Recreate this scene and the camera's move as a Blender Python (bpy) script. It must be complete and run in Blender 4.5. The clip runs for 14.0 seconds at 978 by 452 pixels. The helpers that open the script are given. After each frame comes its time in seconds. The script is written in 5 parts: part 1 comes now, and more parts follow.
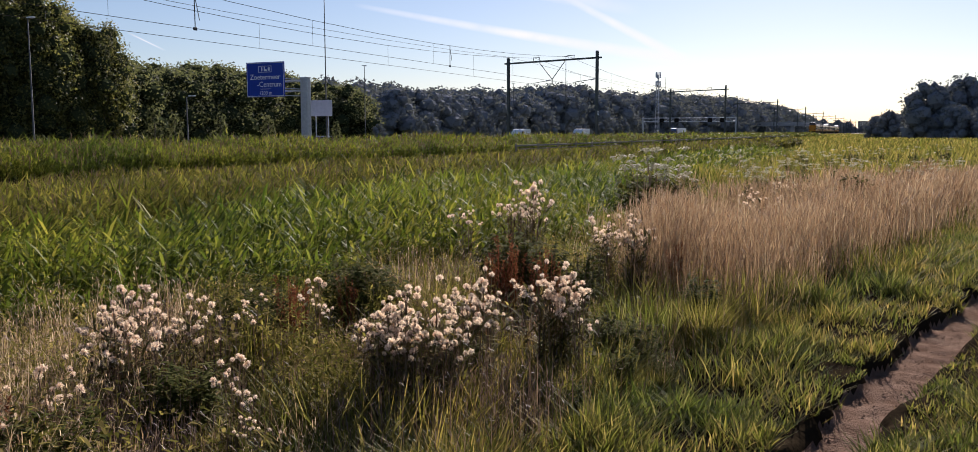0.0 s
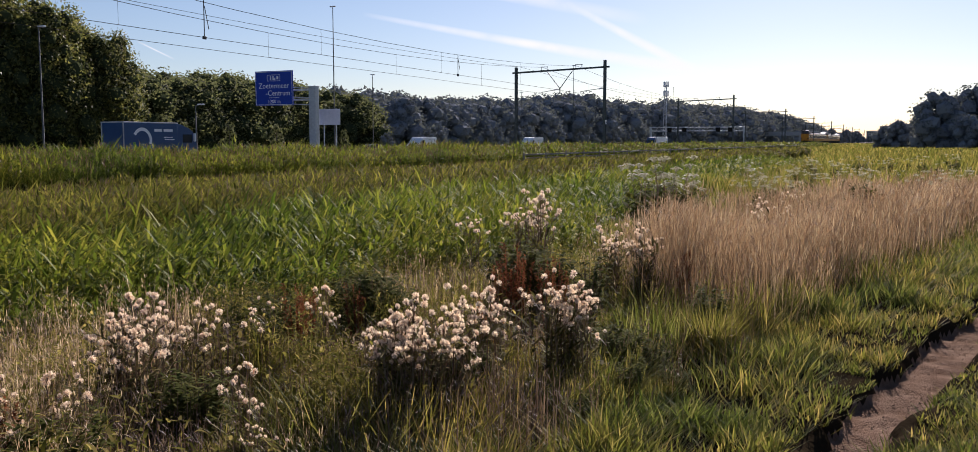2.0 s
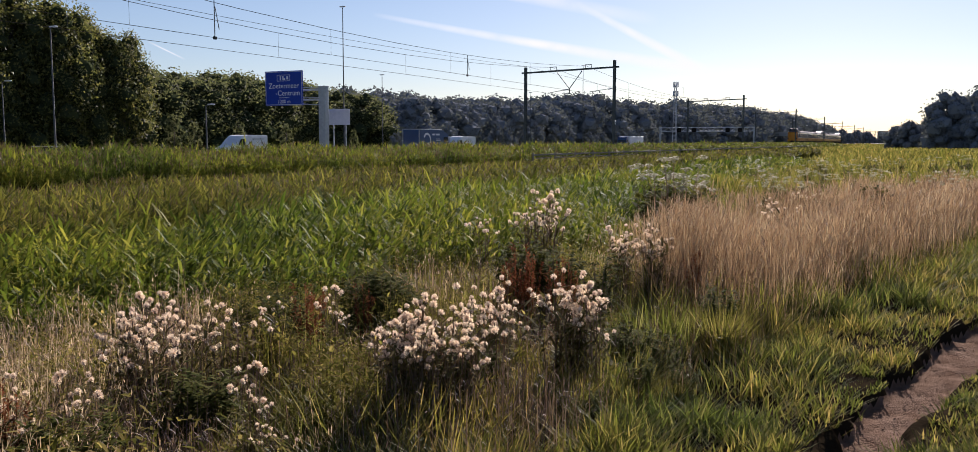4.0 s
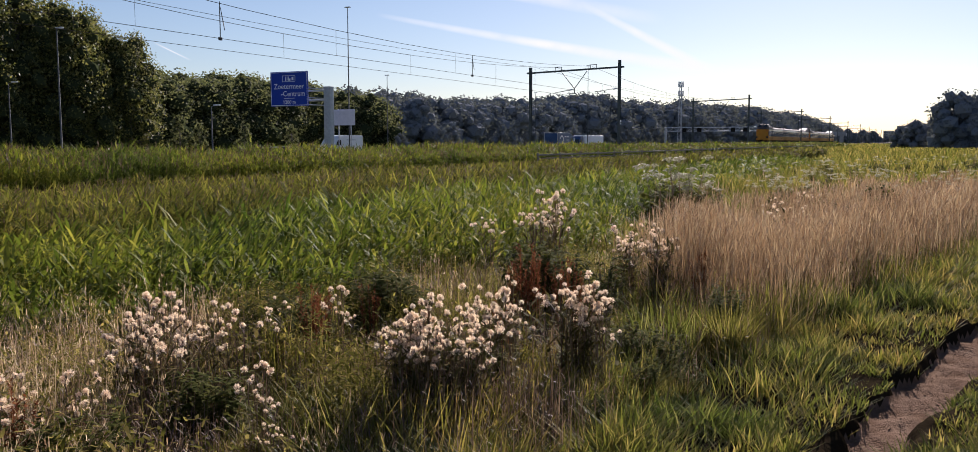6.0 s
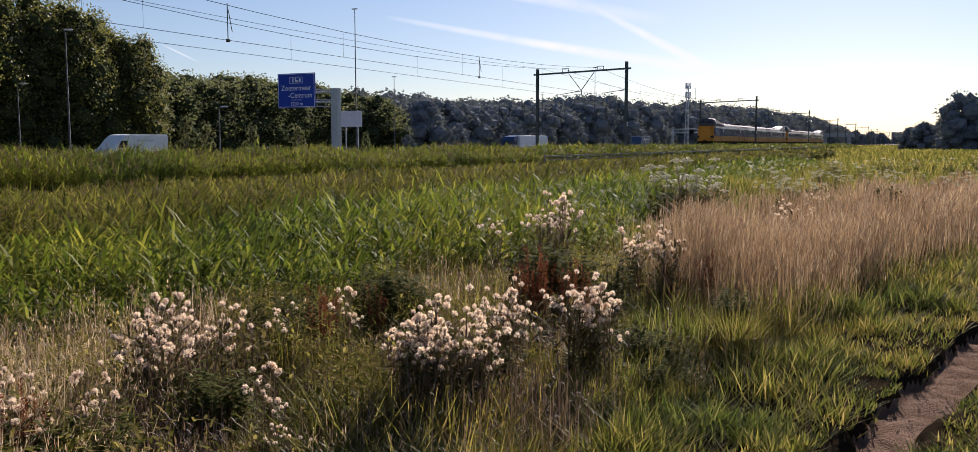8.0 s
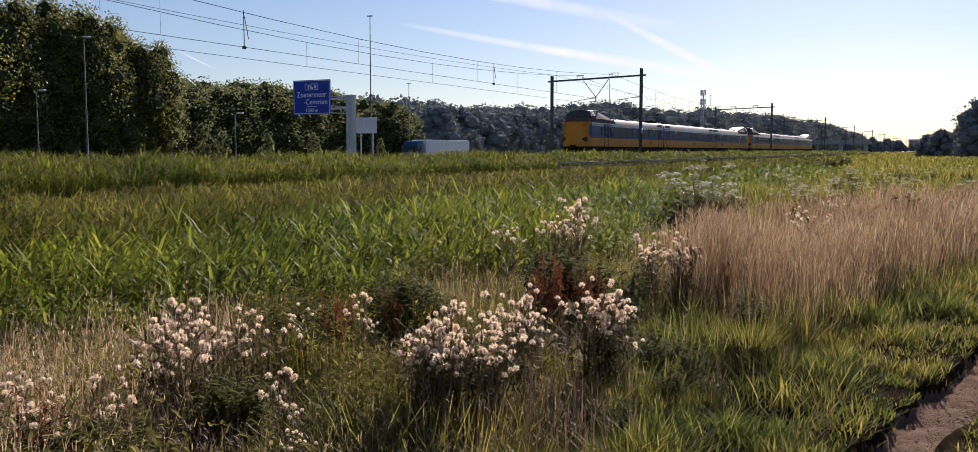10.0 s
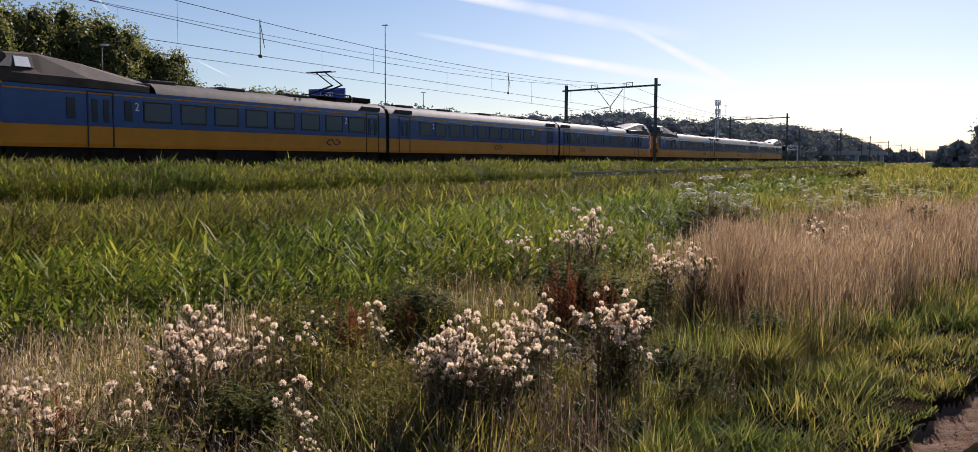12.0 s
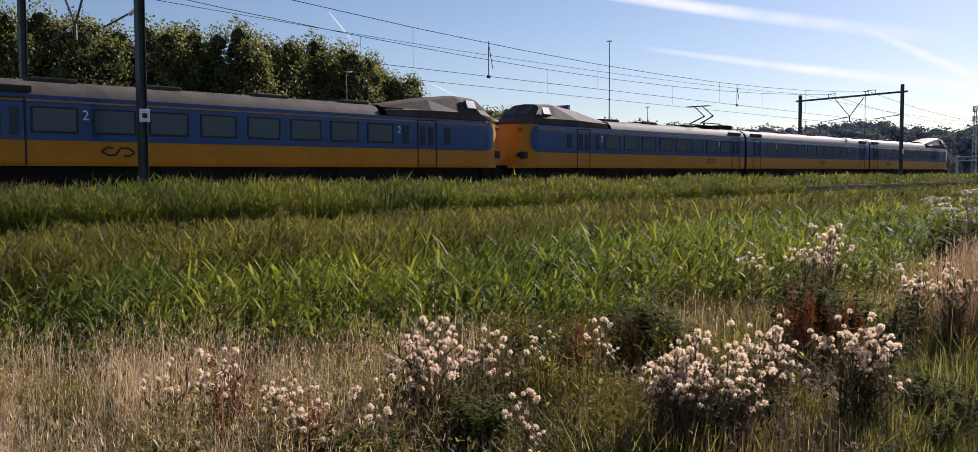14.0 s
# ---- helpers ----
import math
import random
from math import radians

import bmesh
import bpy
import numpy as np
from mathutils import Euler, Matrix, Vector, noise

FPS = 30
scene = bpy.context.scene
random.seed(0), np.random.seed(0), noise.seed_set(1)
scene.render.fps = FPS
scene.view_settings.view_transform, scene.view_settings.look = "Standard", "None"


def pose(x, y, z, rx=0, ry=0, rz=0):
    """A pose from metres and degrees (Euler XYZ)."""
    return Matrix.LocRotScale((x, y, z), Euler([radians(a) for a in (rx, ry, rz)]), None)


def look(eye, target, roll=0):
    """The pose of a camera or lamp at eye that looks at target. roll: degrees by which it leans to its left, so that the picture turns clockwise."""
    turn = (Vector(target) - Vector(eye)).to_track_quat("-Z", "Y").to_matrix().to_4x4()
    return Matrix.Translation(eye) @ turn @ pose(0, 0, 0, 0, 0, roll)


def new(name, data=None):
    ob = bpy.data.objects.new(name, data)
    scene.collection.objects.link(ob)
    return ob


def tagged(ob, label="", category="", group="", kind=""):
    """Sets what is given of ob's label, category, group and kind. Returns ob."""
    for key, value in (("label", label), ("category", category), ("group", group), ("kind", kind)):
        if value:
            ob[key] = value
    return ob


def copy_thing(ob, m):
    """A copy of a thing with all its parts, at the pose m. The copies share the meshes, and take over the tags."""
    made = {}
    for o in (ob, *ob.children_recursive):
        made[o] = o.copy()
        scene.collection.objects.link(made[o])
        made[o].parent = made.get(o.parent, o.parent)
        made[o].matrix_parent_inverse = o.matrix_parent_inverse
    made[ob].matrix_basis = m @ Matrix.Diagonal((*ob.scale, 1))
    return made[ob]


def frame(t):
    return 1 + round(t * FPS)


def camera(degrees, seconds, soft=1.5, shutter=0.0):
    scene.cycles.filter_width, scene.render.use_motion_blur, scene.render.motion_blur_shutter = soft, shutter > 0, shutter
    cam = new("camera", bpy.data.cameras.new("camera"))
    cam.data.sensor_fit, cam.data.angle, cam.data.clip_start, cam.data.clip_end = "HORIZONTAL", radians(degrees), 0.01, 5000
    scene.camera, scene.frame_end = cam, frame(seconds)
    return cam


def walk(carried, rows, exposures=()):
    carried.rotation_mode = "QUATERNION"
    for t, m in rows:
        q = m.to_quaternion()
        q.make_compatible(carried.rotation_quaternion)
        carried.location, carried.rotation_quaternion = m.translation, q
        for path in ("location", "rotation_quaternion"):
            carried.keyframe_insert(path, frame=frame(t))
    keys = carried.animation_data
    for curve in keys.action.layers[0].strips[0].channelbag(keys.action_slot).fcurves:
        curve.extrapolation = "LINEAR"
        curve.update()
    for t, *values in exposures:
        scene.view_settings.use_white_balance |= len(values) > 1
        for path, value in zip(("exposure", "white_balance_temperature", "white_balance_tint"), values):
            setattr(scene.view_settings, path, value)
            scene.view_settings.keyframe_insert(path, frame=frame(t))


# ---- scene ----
cam = camera(57.4, 14.0, soft=0.55)
PATH = [
    (0, pose(0.009, 0.003, 1.605, 84.035, 0.092, 24.566)),
    (0.5, pose(0.015, -0.007, 1.605, 84.329, 0.066, 24.711)),
    (1, pose(0.006, 0.004, 1.604, 84.488, -0.006, 24.833)),
    (1.5, pose(0.007, 0.004, 1.603, 84.555, 0.023, 24.963)),
    (2, pose(0.006, 0.007, 1.602, 84.606, -0.019, 25.055)),
    (2.5, pose(0.006, 0.005, 1.601, 84.618, 0.014, 25.227)),
    (3, pose(0.002, 0.009, 1.601, 84.608, -0.032, 25.403)),
    (5.5, pose(0.005, 0.004, 1.601, 84.628, 0.001, 25.885)),
    (6, pose(0.004, 0.000, 1.602, 84.626, 0.015, 25.966)),
    (6.5, pose(0.004, -0.003, 1.601, 84.686, 0.004, 26.040)),
    (7, pose(0.000, -0.000, 1.600, 84.630, 0.000, 26.160)),
    (7.5, pose(0.002, -0.004, 1.600, 84.683, -0.006, 26.276)),
    (8, pose(0.002, -0.005, 1.600, 84.723, 0.008, 26.400)),
    (10.5, pose(-0.007, -0.009, 1.600, 85.266, -0.110, 27.537)),
    (11, pose(-0.006, -0.012, 1.601, 85.393, -0.151, 27.727)),
    (11.5, pose(-0.005, -0.014, 1.601, 85.589, -0.235, 27.932)),
    (12, pose(-0.010, -0.012, 1.601, 85.719, -0.349, 28.201)),
    (12.5, pose(-0.011, -0.005, 1.600, 85.828, -0.338, 28.700)),
    (13, pose(-0.004, -0.007, 1.604, 85.950, -0.256, 29.625)),
    (13.2, pose(0.010, 0.019, 1.594, 86.061, -0.156, 30.295)),
    (13.4, pose(0.021, 0.014, 1.596, 86.202, -0.092, 32.007)),
    (13.5, pose(-0.004, -0.003, 1.604, 86.264, -0.018, 33.260)),
    (13.6, pose(0.003, 0.006, 1.606, 86.331, 0.023, 34.647)),
    (13.8, pose(-0.013, -0.001, 1.593, 86.488, 0.125, 38.069)),
    (14, pose(-0.035, -0.023, 1.605, 86.714, 0.279, 42.423)),
]
walk(cam, PATH, [(0, 0.0, 6300, 23), (14, 0.0, 6300, 21)])

# ---- world, sun, exposure ----
SUN_AZ, SUN_EL = 5.0, 28.0      # degrees: close to the railway's far end, and up
world = bpy.data.worlds.new("sky")
scene.world = world
world.use_nodes = True
wn = world.node_tree
sky = wn.nodes.new("ShaderNodeTexSky")
sky.sky_type = "NISHITA"
sky.sun_disc = False
sky.sun_elevation = radians(SUN_EL)
sky.sun_rotation = radians(-SUN_AZ)
sky.air_density, sky.dust_density, sky.ozone_density = 0.95, 0.26, 2.6
wn.nodes["Background"].inputs[1].default_value = 0.09
wn.links.new(sky.outputs[0], wn.nodes["Background"].inputs[0])
sun = new("sun", bpy.data.lights.new("sun", "SUN"))
sun.data.energy, sun.data.angle, sun.data.color = 9.4, radians(0.5), (1.0, 0.94, 0.86)
a, e = radians(SUN_AZ), radians(SUN_EL)
sun.matrix_basis = look((-math.sin(a) * math.cos(e) * 50, math.cos(a) * math.cos(e) * 50, math.sin(e) * 50), (0, 0, 0))

rng = np.random.default_rng(7)
RAIL_Z, TRACK_X, TRACK2_X = 0.98, -33.4, -37.5
POST_R, POST_L, POST_Y, POST_STEP = -30.2, -40.7, 15.0, 79.4


# ---- materials ----
def node_mat(name):
    m = bpy.data.materials.new(name)
    m.use_nodes = True
    nt = m.node_tree
    return m, nt, nt.nodes["Principled BSDF"]


def ramp_node(nt, colours):
    r = nt.nodes.new("ShaderNodeValToRGB")
    el = r.color_ramp.elements
    for k, c in enumerate(colours):
        p = k / max(1, len(colours) - 1)
        e2 = el[k] if k < 2 else el.new(p)
        e2.position, e2.color = p, (*c, 1)
    return r


def surface(name, c1, c2, rough=0.6, metal=0.0, scale=3.0, bump=0.15, fine=40.0, coat=0.0, spec=0.5):
    """Two-scale mottled surface: broad stains between c1 and c2, fine grain in the relief and the gloss."""
    m, nt, b = node_mat(name)
    tc = nt.nodes.new("ShaderNodeTexCoord")
    n1 = nt.nodes.new("ShaderNodeTexNoise")
    n1.inputs["Scale"].default_value, n1.inputs["Detail"].default_value, n1.inputs["Roughness"].default_value = scale, 6, 0.65
    n2 = nt.nodes.new("ShaderNodeTexNoise")
    n2.inputs["Scale"].default_value, n2.inputs["Detail"].default_value = fine, 3
    nt.links.new(tc.outputs["Object"], n1.inputs["Vector"])
    nt.links.new(tc.outputs["Object"], n2.inputs["Vector"])
    r = ramp_node(nt, [c1, c2])
    r.color_ramp.elements[0].position, r.color_ramp.elements[1].position = 0.3, 0.72
    nt.links.new(n1.outputs[0], r.inputs[0])
    nt.links.new(r.outputs[0], b.inputs["Base Color"])
    mr = nt.nodes.new("ShaderNodeMapRange")
    mr.inputs[3].default_value, mr.inputs[4].default_value = max(0.03, rough - 0.12), min(1, rough + 0.12)
    nt.links.new(n2.outputs[0], mr.inputs[0])
    nt.links.new(mr.outputs[0], b.inputs["Roughness"])
    b.inputs["Metallic"].default_value = metal
    b.inputs["Coat Weight"].default_value = coat
    b.inputs["Specular IOR Level"].default_value = spec
    if bump:
        bp = nt.nodes.new("ShaderNodeBump")
        bp.inputs["Strength"].default_value, bp.inputs["Distance"].default_value = bump, 0.02
        nt.links.new(n2.outputs[0], bp.inputs["Height"])
        nt.links.new(bp.outputs[0], b.inputs["Normal"])
    return m


def leafy(name, colours, rough=0.55, through_light=0.4, glow=1.6, patch=0.0, patch_colours=None, island=True, spec=0.3):
    """Leaf or blade: colour varies piece by piece and in broad patches; light passes through it."""
    m, nt, b = node_mat(name)
    r = ramp_node(nt, colours)
    if island:
        g = nt.nodes.new("ShaderNodeNewGeometry")
        nt.links.new(g.outputs["Random Per Island"], r.inputs[0])
    else:
        g = nt.nodes.new("ShaderNodeObjectInfo")
        nt.links.new(g.outputs["Random"], r.inputs[0])
    col = r.outputs[0]
    if patch:
        tc = nt.nodes.new("ShaderNodeNewGeometry")
        n1 = nt.nodes.new("ShaderNodeTexNoise")
        n1.inputs["Scale"].default_value, n1.inputs["Detail"].default_value = patch, 4
        nt.links.new(tc.outputs["Position"], n1.inputs["Vector"])
        r2 = ramp_node(nt, patch_colours)
        r2.color_ramp.elements[0].position, r2.color_ramp.elements[1].position = 0.38, 0.62
        nt.links.new(n1.outputs[0], r2.inputs[0])
        mx = nt.nodes.new("ShaderNodeMix")
        mx.data_type, mx.blend_type = "RGBA", "MULTIPLY"
        mx.inputs[0].default_value = 1.0
        nt.links.new(col, mx.inputs[6])
        nt.links.new(r2.outputs[0], mx.inputs[7])
        col = mx.outputs[2]
    nt.links.new(col, b.inputs["Base Color"])
    b.inputs["Roughness"].default_value = rough
    b.inputs["Specular IOR Level"].default_value = spec
    if through_light:
        tr = nt.nodes.new("ShaderNodeBsdfTranslucent")
        bright = nt.nodes.new("ShaderNodeMix")
        bright.data_type, bright.blend_type = "RGBA", "MULTIPLY"
        bright.inputs[0].default_value = 1.0
        bright.inputs[7].default_value = (glow, glow, glow * 0.75, 1)
        nt.links.new(col, bright.inputs[6])
        nt.links.new(bright.outputs[2], tr.inputs["Color"])
        ms = nt.nodes.new("ShaderNodeMixShader")
        ms.inputs[0].default_value = through_light
        nt.links.new(b.outputs[0], ms.inputs[1])
        nt.links.new(tr.outputs[0], ms.inputs[2])
        nt.links.new(ms.outputs[0], nt.nodes["Material Output"].inputs["Surface"])
    return m


def glass_mat(name, tint):
    m, nt, b = node_mat(name)
    b.inputs["Base Color"].default_value = (*tint, 1)
    b.inputs["Roughness"].default_value = 0.2
    b.inputs["Specular IOR Level"].default_value = 0.45
    return m


M = {}
# soil near black: the dark gaps between blades are put into its colour
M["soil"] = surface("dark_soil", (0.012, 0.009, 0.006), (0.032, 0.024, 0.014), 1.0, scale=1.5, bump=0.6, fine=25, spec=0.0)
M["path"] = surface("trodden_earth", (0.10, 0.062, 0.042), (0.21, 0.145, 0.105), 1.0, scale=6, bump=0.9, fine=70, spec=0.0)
M["ballast"] = surface("ballast", (0.08, 0.06, 0.05), (0.15, 0.12, 0.10), 0.95, scale=8, bump=1.0, fine=30, spec=0.05)
M["turf"] = surface("turf", (0.05, 0.058, 0.02), (0.10, 0.10, 0.04), 0.95, scale=0.3, bump=0.6, fine=9, spec=0.0)
M["asphalt"] = surface("asphalt", (0.045, 0.045, 0.047), (0.065, 0.065, 0.066), 0.85, scale=2, bump=0.3, fine=80)
M["rail"] = surface("rusty_rail", (0.16, 0.08, 0.04), (0.28, 0.17, 0.1), 0.6, 0.5, scale=5)
M["post"] = surface("weathered_green_steel", (0.045, 0.06, 0.058), (0.075, 0.09, 0.085), 0.55, 0.3, scale=3)
M["galv"] = surface("galvanised_steel", (0.36, 0.38, 0.4), (0.5, 0.52, 0.54), 0.5, 0.5, scale=4)
M["wire"] = surface("copper_wire", (0.05, 0.05, 0.05), (0.09, 0.08, 0.07), 0.5, 0.6, bump=0)
M["white_paint"] = surface("white_paint", (0.72, 0.73, 0.74), (0.8, 0.8, 0.8), 0.4, scale=2, bump=0.05)
M["plate"] = surface("grey_plate", (0.5, 0.52, 0.54), (0.62, 0.63, 0.64), 0.5, scale=3, bump=0.05)
M["sign_blue"] = surface("sign_blue", (0.003, 0.035, 0.3), (0.005, 0.045, 0.36), 0.35, scale=2, bump=0.02)
M["sign_white"] = surface("sign_white", (0.75, 0.76, 0.78), (0.82, 0.82, 0.82), 0.4, bump=0)
M["yellow"] = surface("train_yellow", (0.47, 0.185, 0.008), (0.57, 0.235, 0.014), 0.4, scale=1.2, bump=0.03, spec=0.25)
M["blue"] = surface("train_blue", (0.008, 0.05, 0.17), (0.014, 0.065, 0.215), 0.22, scale=1.5, bump=0.015, spec=0.5)
M["roof"] = surface("sooty_roof", (0.04, 0.033, 0.029), (0.10, 0.083, 0.07), 0.72, scale=0.9, bump=0.12, spec=0.15)
M["cab"] = surface("sooty_cab", (0.045, 0.031, 0.024), (0.115, 0.08, 0.06), 0.65, scale=0.8, bump=0.08, spec=0.15)
M["dark"] = surface("black_rubber", (0.012, 0.012, 0.014), (0.03, 0.028, 0.026), 0.7, scale=4)
M["under"] = surface("grimy_underframe", (0.010, 0.009, 0.008), (0.025, 0.021, 0.018), 0.9, scale=4, spec=0.1)
M["window"] = glass_mat("tinted_window", (0.014, 0.02, 0.028))
# lighter than tinted_window: the sky's reflection is put into the pane colour
M["sky_toned_glass"] = glass_mat("sky_toned_window", (0.07, 0.095, 0.11))
M["car_red"] = surface("car_paint_dark", (0.06, 0.06, 0.07), (0.08, 0.08, 0.09), 0.25, 0.3, bump=0, coat=0.6)
M["car_grey"] = surface("car_paint_silver", (0.4, 0.41, 0.42), (0.5, 0.5, 0.5), 0.25, 0.4, bump=0, coat=0.6)
M["truck_blue"] = surface("truck_teal_blue", (0.01, 0.05, 0.14), (0.015, 0.065, 0.17), 0.35, scale=1, bump=0.02)
M["truck_green"] = surface("truck_green", (0.12, 0.25, 0.05), (0.15, 0.3, 0.06), 0.4, bump=0)
M["bark"] = surface("bark", (0.06, 0.05, 0.04), (0.14, 0.12, 0.1), 0.9, scale=6, bump=0.8, fine=20)
M["lamp_steel"] = surface("dull_lamp_steel", (0.07, 0.075, 0.08), (0.12, 0.125, 0.13), 0.7, 0.2, scale=4)
M["wood"] = surface("weathered_wood", (0.18, 0.15, 0.12), (0.34, 0.29, 0.24), 0.85, scale=8, bump=0.5)
M["concrete"] = surface("concrete", (0.3, 0.3, 0.3), (0.42, 0.42, 0.41), 0.85, scale=0.5, bump=0.2)
M["tail_red"] = surface("lamp_red", (0.3, 0.01, 0.01), (0.4, 0.02, 0.02), 0.3, bump=0)
M["grass"] = leafy("green_grass", [(0.07, 0.075, 0.018), (0.14, 0.138, 0.034), (0.26, 0.215, 0.09)], rough=0.6, spec=0.1, through_light=0.36, glow=1.9, patch=0.7, patch_colours=[(0.7, 0.8, 0.7), (1.25, 1.08, 0.95)])
M["verge"] = leafy("verge_grass", [(0.06, 0.076, 0.017), (0.12, 0.13, 0.03), (0.27, 0.22, 0.095)], rough=0.55, spec=0.15, through_light=0.34, glow=1.9, patch=0.9, patch_colours=[(0.72, 0.82, 0.7), (1.25, 1.08, 0.95)])
M["dry"] = leafy("dry_grass", [(0.2, 0.12, 0.08), (0.4, 0.28, 0.185), (0.6, 0.47, 0.34)], rough=0.5, through_light=0.45, glow=1.3)
M["dry_pink"] = leafy("ripe_grass", [(0.21, 0.125, 0.082), (0.33, 0.22, 0.15), (0.47, 0.365, 0.265)], through_light=0.4, glow=1.2, patch=0.6, patch_colours=[(0.8, 0.75, 0.72), (1.1, 1.1, 1.1)])
M["reed"] = leafy("reed_leaf", [(0.046, 0.068, 0.012), (0.098, 0.124, 0.02), (0.2, 0.195, 0.045)], rough=0.6, through_light=0.36, glow=1.9, patch=0.25, patch_colours=[(0.65, 0.75, 0.7), (1.2, 1.12, 0.9)], spec=0.06)
M["reed_brown"] = leafy("reed_leaf_dull", [(0.052, 0.064, 0.015), (0.1, 0.108, 0.024), (0.19, 0.172, 0.048)], rough=0.7, spec=0.03, through_light=0.36, glow=1.8, patch=0.3, patch_colours=[(0.7, 0.68, 0.64), (1.2, 1.14, 0.95)])
M["plume"] = leafy("reed_plume", [(0.08, 0.05, 0.035), (0.13, 0.085, 0.06), (0.19, 0.13, 0.09)], through_light=0.3, glow=1.0)
M["thistle_leaf"] = leafy("thistle_leaf", [(0.055, 0.05, 0.018), (0.1, 0.088, 0.03), (0.16, 0.12, 0.05)], rough=0.8, spec=0.04, through_light=0.3)
M["thistle_stem"] = leafy("thistle_stem", [(0.1, 0.075, 0.045), (0.17, 0.13, 0.08), (0.12, 0.06, 0.04)], through_light=0.1)
M["fluff"] = leafy("thistle_down", [(0.58, 0.42, 0.37), (0.78, 0.63, 0.57), (0.86, 0.77, 0.72)], rough=0.9, through_light=0.55, glow=1.2)
M["stalk"] = leafy("dead_stalk", [(0.06, 0.038, 0.03), (0.14, 0.09, 0.07), (0.26, 0.18, 0.13)], rough=0.6, through_light=0.2, spec=0.25)
M["bud"] = leafy("thistle_bract", [(0.07, 0.045, 0.028), (0.13, 0.08, 0.05)], through_light=0.1)
M["weed"] = leafy("weed_leaf", [(0.07, 0.074, 0.018), (0.135, 0.13, 0.036), (0.25, 0.205, 0.085)], rough=0.9, through_light=0.4, glow=1.9, spec=0.0, patch=0.8, patch_colours=[(0.7, 0.68, 0.66), (1.25, 1.18, 1.0)])
M["umbel"] = leafy("umbel", [(0.26, 0.25, 0.16), (0.42, 0.4, 0.3), (0.55, 0.53, 0.45)], through_light=0.3, glow=1.1)
M["nettle"] = leafy("dark_leaf", [(0.04, 0.048, 0.012), (0.065, 0.072, 0.018), (0.1, 0.1, 0.03)], rough=0.85, spec=0.02, through_light=0.3)
M["rust"] = leafy("dock_seed", [(0.12, 0.04, 0.022), (0.2, 0.075, 0.035), (0.28, 0.12, 0.06)], rough=0.9, spec=0.0, through_light=0.3, glow=1.1)
M["poplar"] = leafy("poplar_leaf", [(0.045, 0.055, 0.016), (0.095, 0.102, 0.03), (0.2, 0.185, 0.065)], rough=0.55, through_light=0.4, glow=1.7, spec=0.25)
M["wood_leaf"] = leafy("woodland_leaf", [(0.06, 0.07, 0.034), (0.095, 0.105, 0.05), (0.145, 0.145, 0.07)], rough=0.7, through_light=0.42, glow=1.7, spec=0.15)
# pale blue-grey leaf and core: distance haze put into the foliage colour
M["haze_leaf"] = leafy("hazed_leaf", [(0.12, 0.132, 0.148), (0.132, 0.145, 0.156), (0.15, 0.162, 0.164)], rough=0.95, through_light=0.25, glow=1.0, spec=0.0)
M["haze_core"] = leafy("hazed_foliage", [(0.175, 0.19, 0.212), (0.195, 0.21, 0.226)], rough=1.0, spec=0.0, through_light=0)
# darker than the leaves: the crown's inner shade put into colour
M["shade_core"] = leafy("inner_foliage", [(0.03, 0.038, 0.018), (0.045, 0.055, 0.026)], rough=1.0, spec=0.0, through_light=0)


# ---- mesh helpers ----
def mesh_of(name, verts, quads=None, tris=None, mat=None):
    me = bpy.data.meshes.new(name)
    verts = np.asarray(verts, np.float32).reshape(-1, 3)
    qs = np.zeros((0, 4), np.int32) if quads is None else np.asarray(quads, np.int32).reshape(-1, 4)
    ts = np.zeros((0, 3), np.int32) if tris is None else np.asarray(tris, np.int32).reshape(-1, 3)
    me.vertices.add(len(verts))
    me.vertices.foreach_set("co", verts.ravel())
    me.loops.add(qs.size + ts.size)
    me.loops.foreach_set("vertex_index", np.concatenate([qs.ravel(), ts.ravel()]))
    me.polygons.add(len(qs) + len(ts))
    starts = np.concatenate([np.arange(len(qs)) * 4, qs.size + np.arange(len(ts)) * 3]).astype(np.int32)
    me.polygons.foreach_set("loop_start", starts)
    me.update(calc_edges=True)
    me.validate()
    if mat:
        me.materials.append(mat)
    return me


def attach(name, data, parent=None, label=""):
    ob = new(name, data)
    if parent:
        ob.parent = parent
    if label:
        ob["label"] = label
    return ob


def part(name, bm, material, parent, label="", smooth=False):
    me = bpy.data.meshes.new(name)
    bm.normal_update()
    bm.to_mesh(me)
    bm.free()
    if smooth:
        me.polygons.foreach_set("use_smooth", [True] * len(me.polygons))
    me.materials.append(material)
    return attach(name, me, parent, label)


def thing(name, label, category, m=None, group="", kind=""):
    ob = new(name)
    ob.empty_display_size = 0.2
    if m is not None:
        ob.matrix_basis = m
    return tagged(ob, label, category, group, kind)


def add_box(bm, lo, hi, bevel=0.0):
    lo, hi = Vector(lo), Vector(hi)
    r = bmesh.ops.create_cube(bm, size=1.0)
    for v in r["verts"]:
        v.co = Vector([(lo[k] + hi[k]) / 2 + v.co[k] * (hi[k] - lo[k]) for k in range(3)])
    if bevel:
        es = list({ed for v in r["verts"] for ed in v.link_edges})
        bmesh.ops.bevel(bm, geom=es, offset=bevel, segments=2, affect="EDGES", profile=0.6)
    return bm


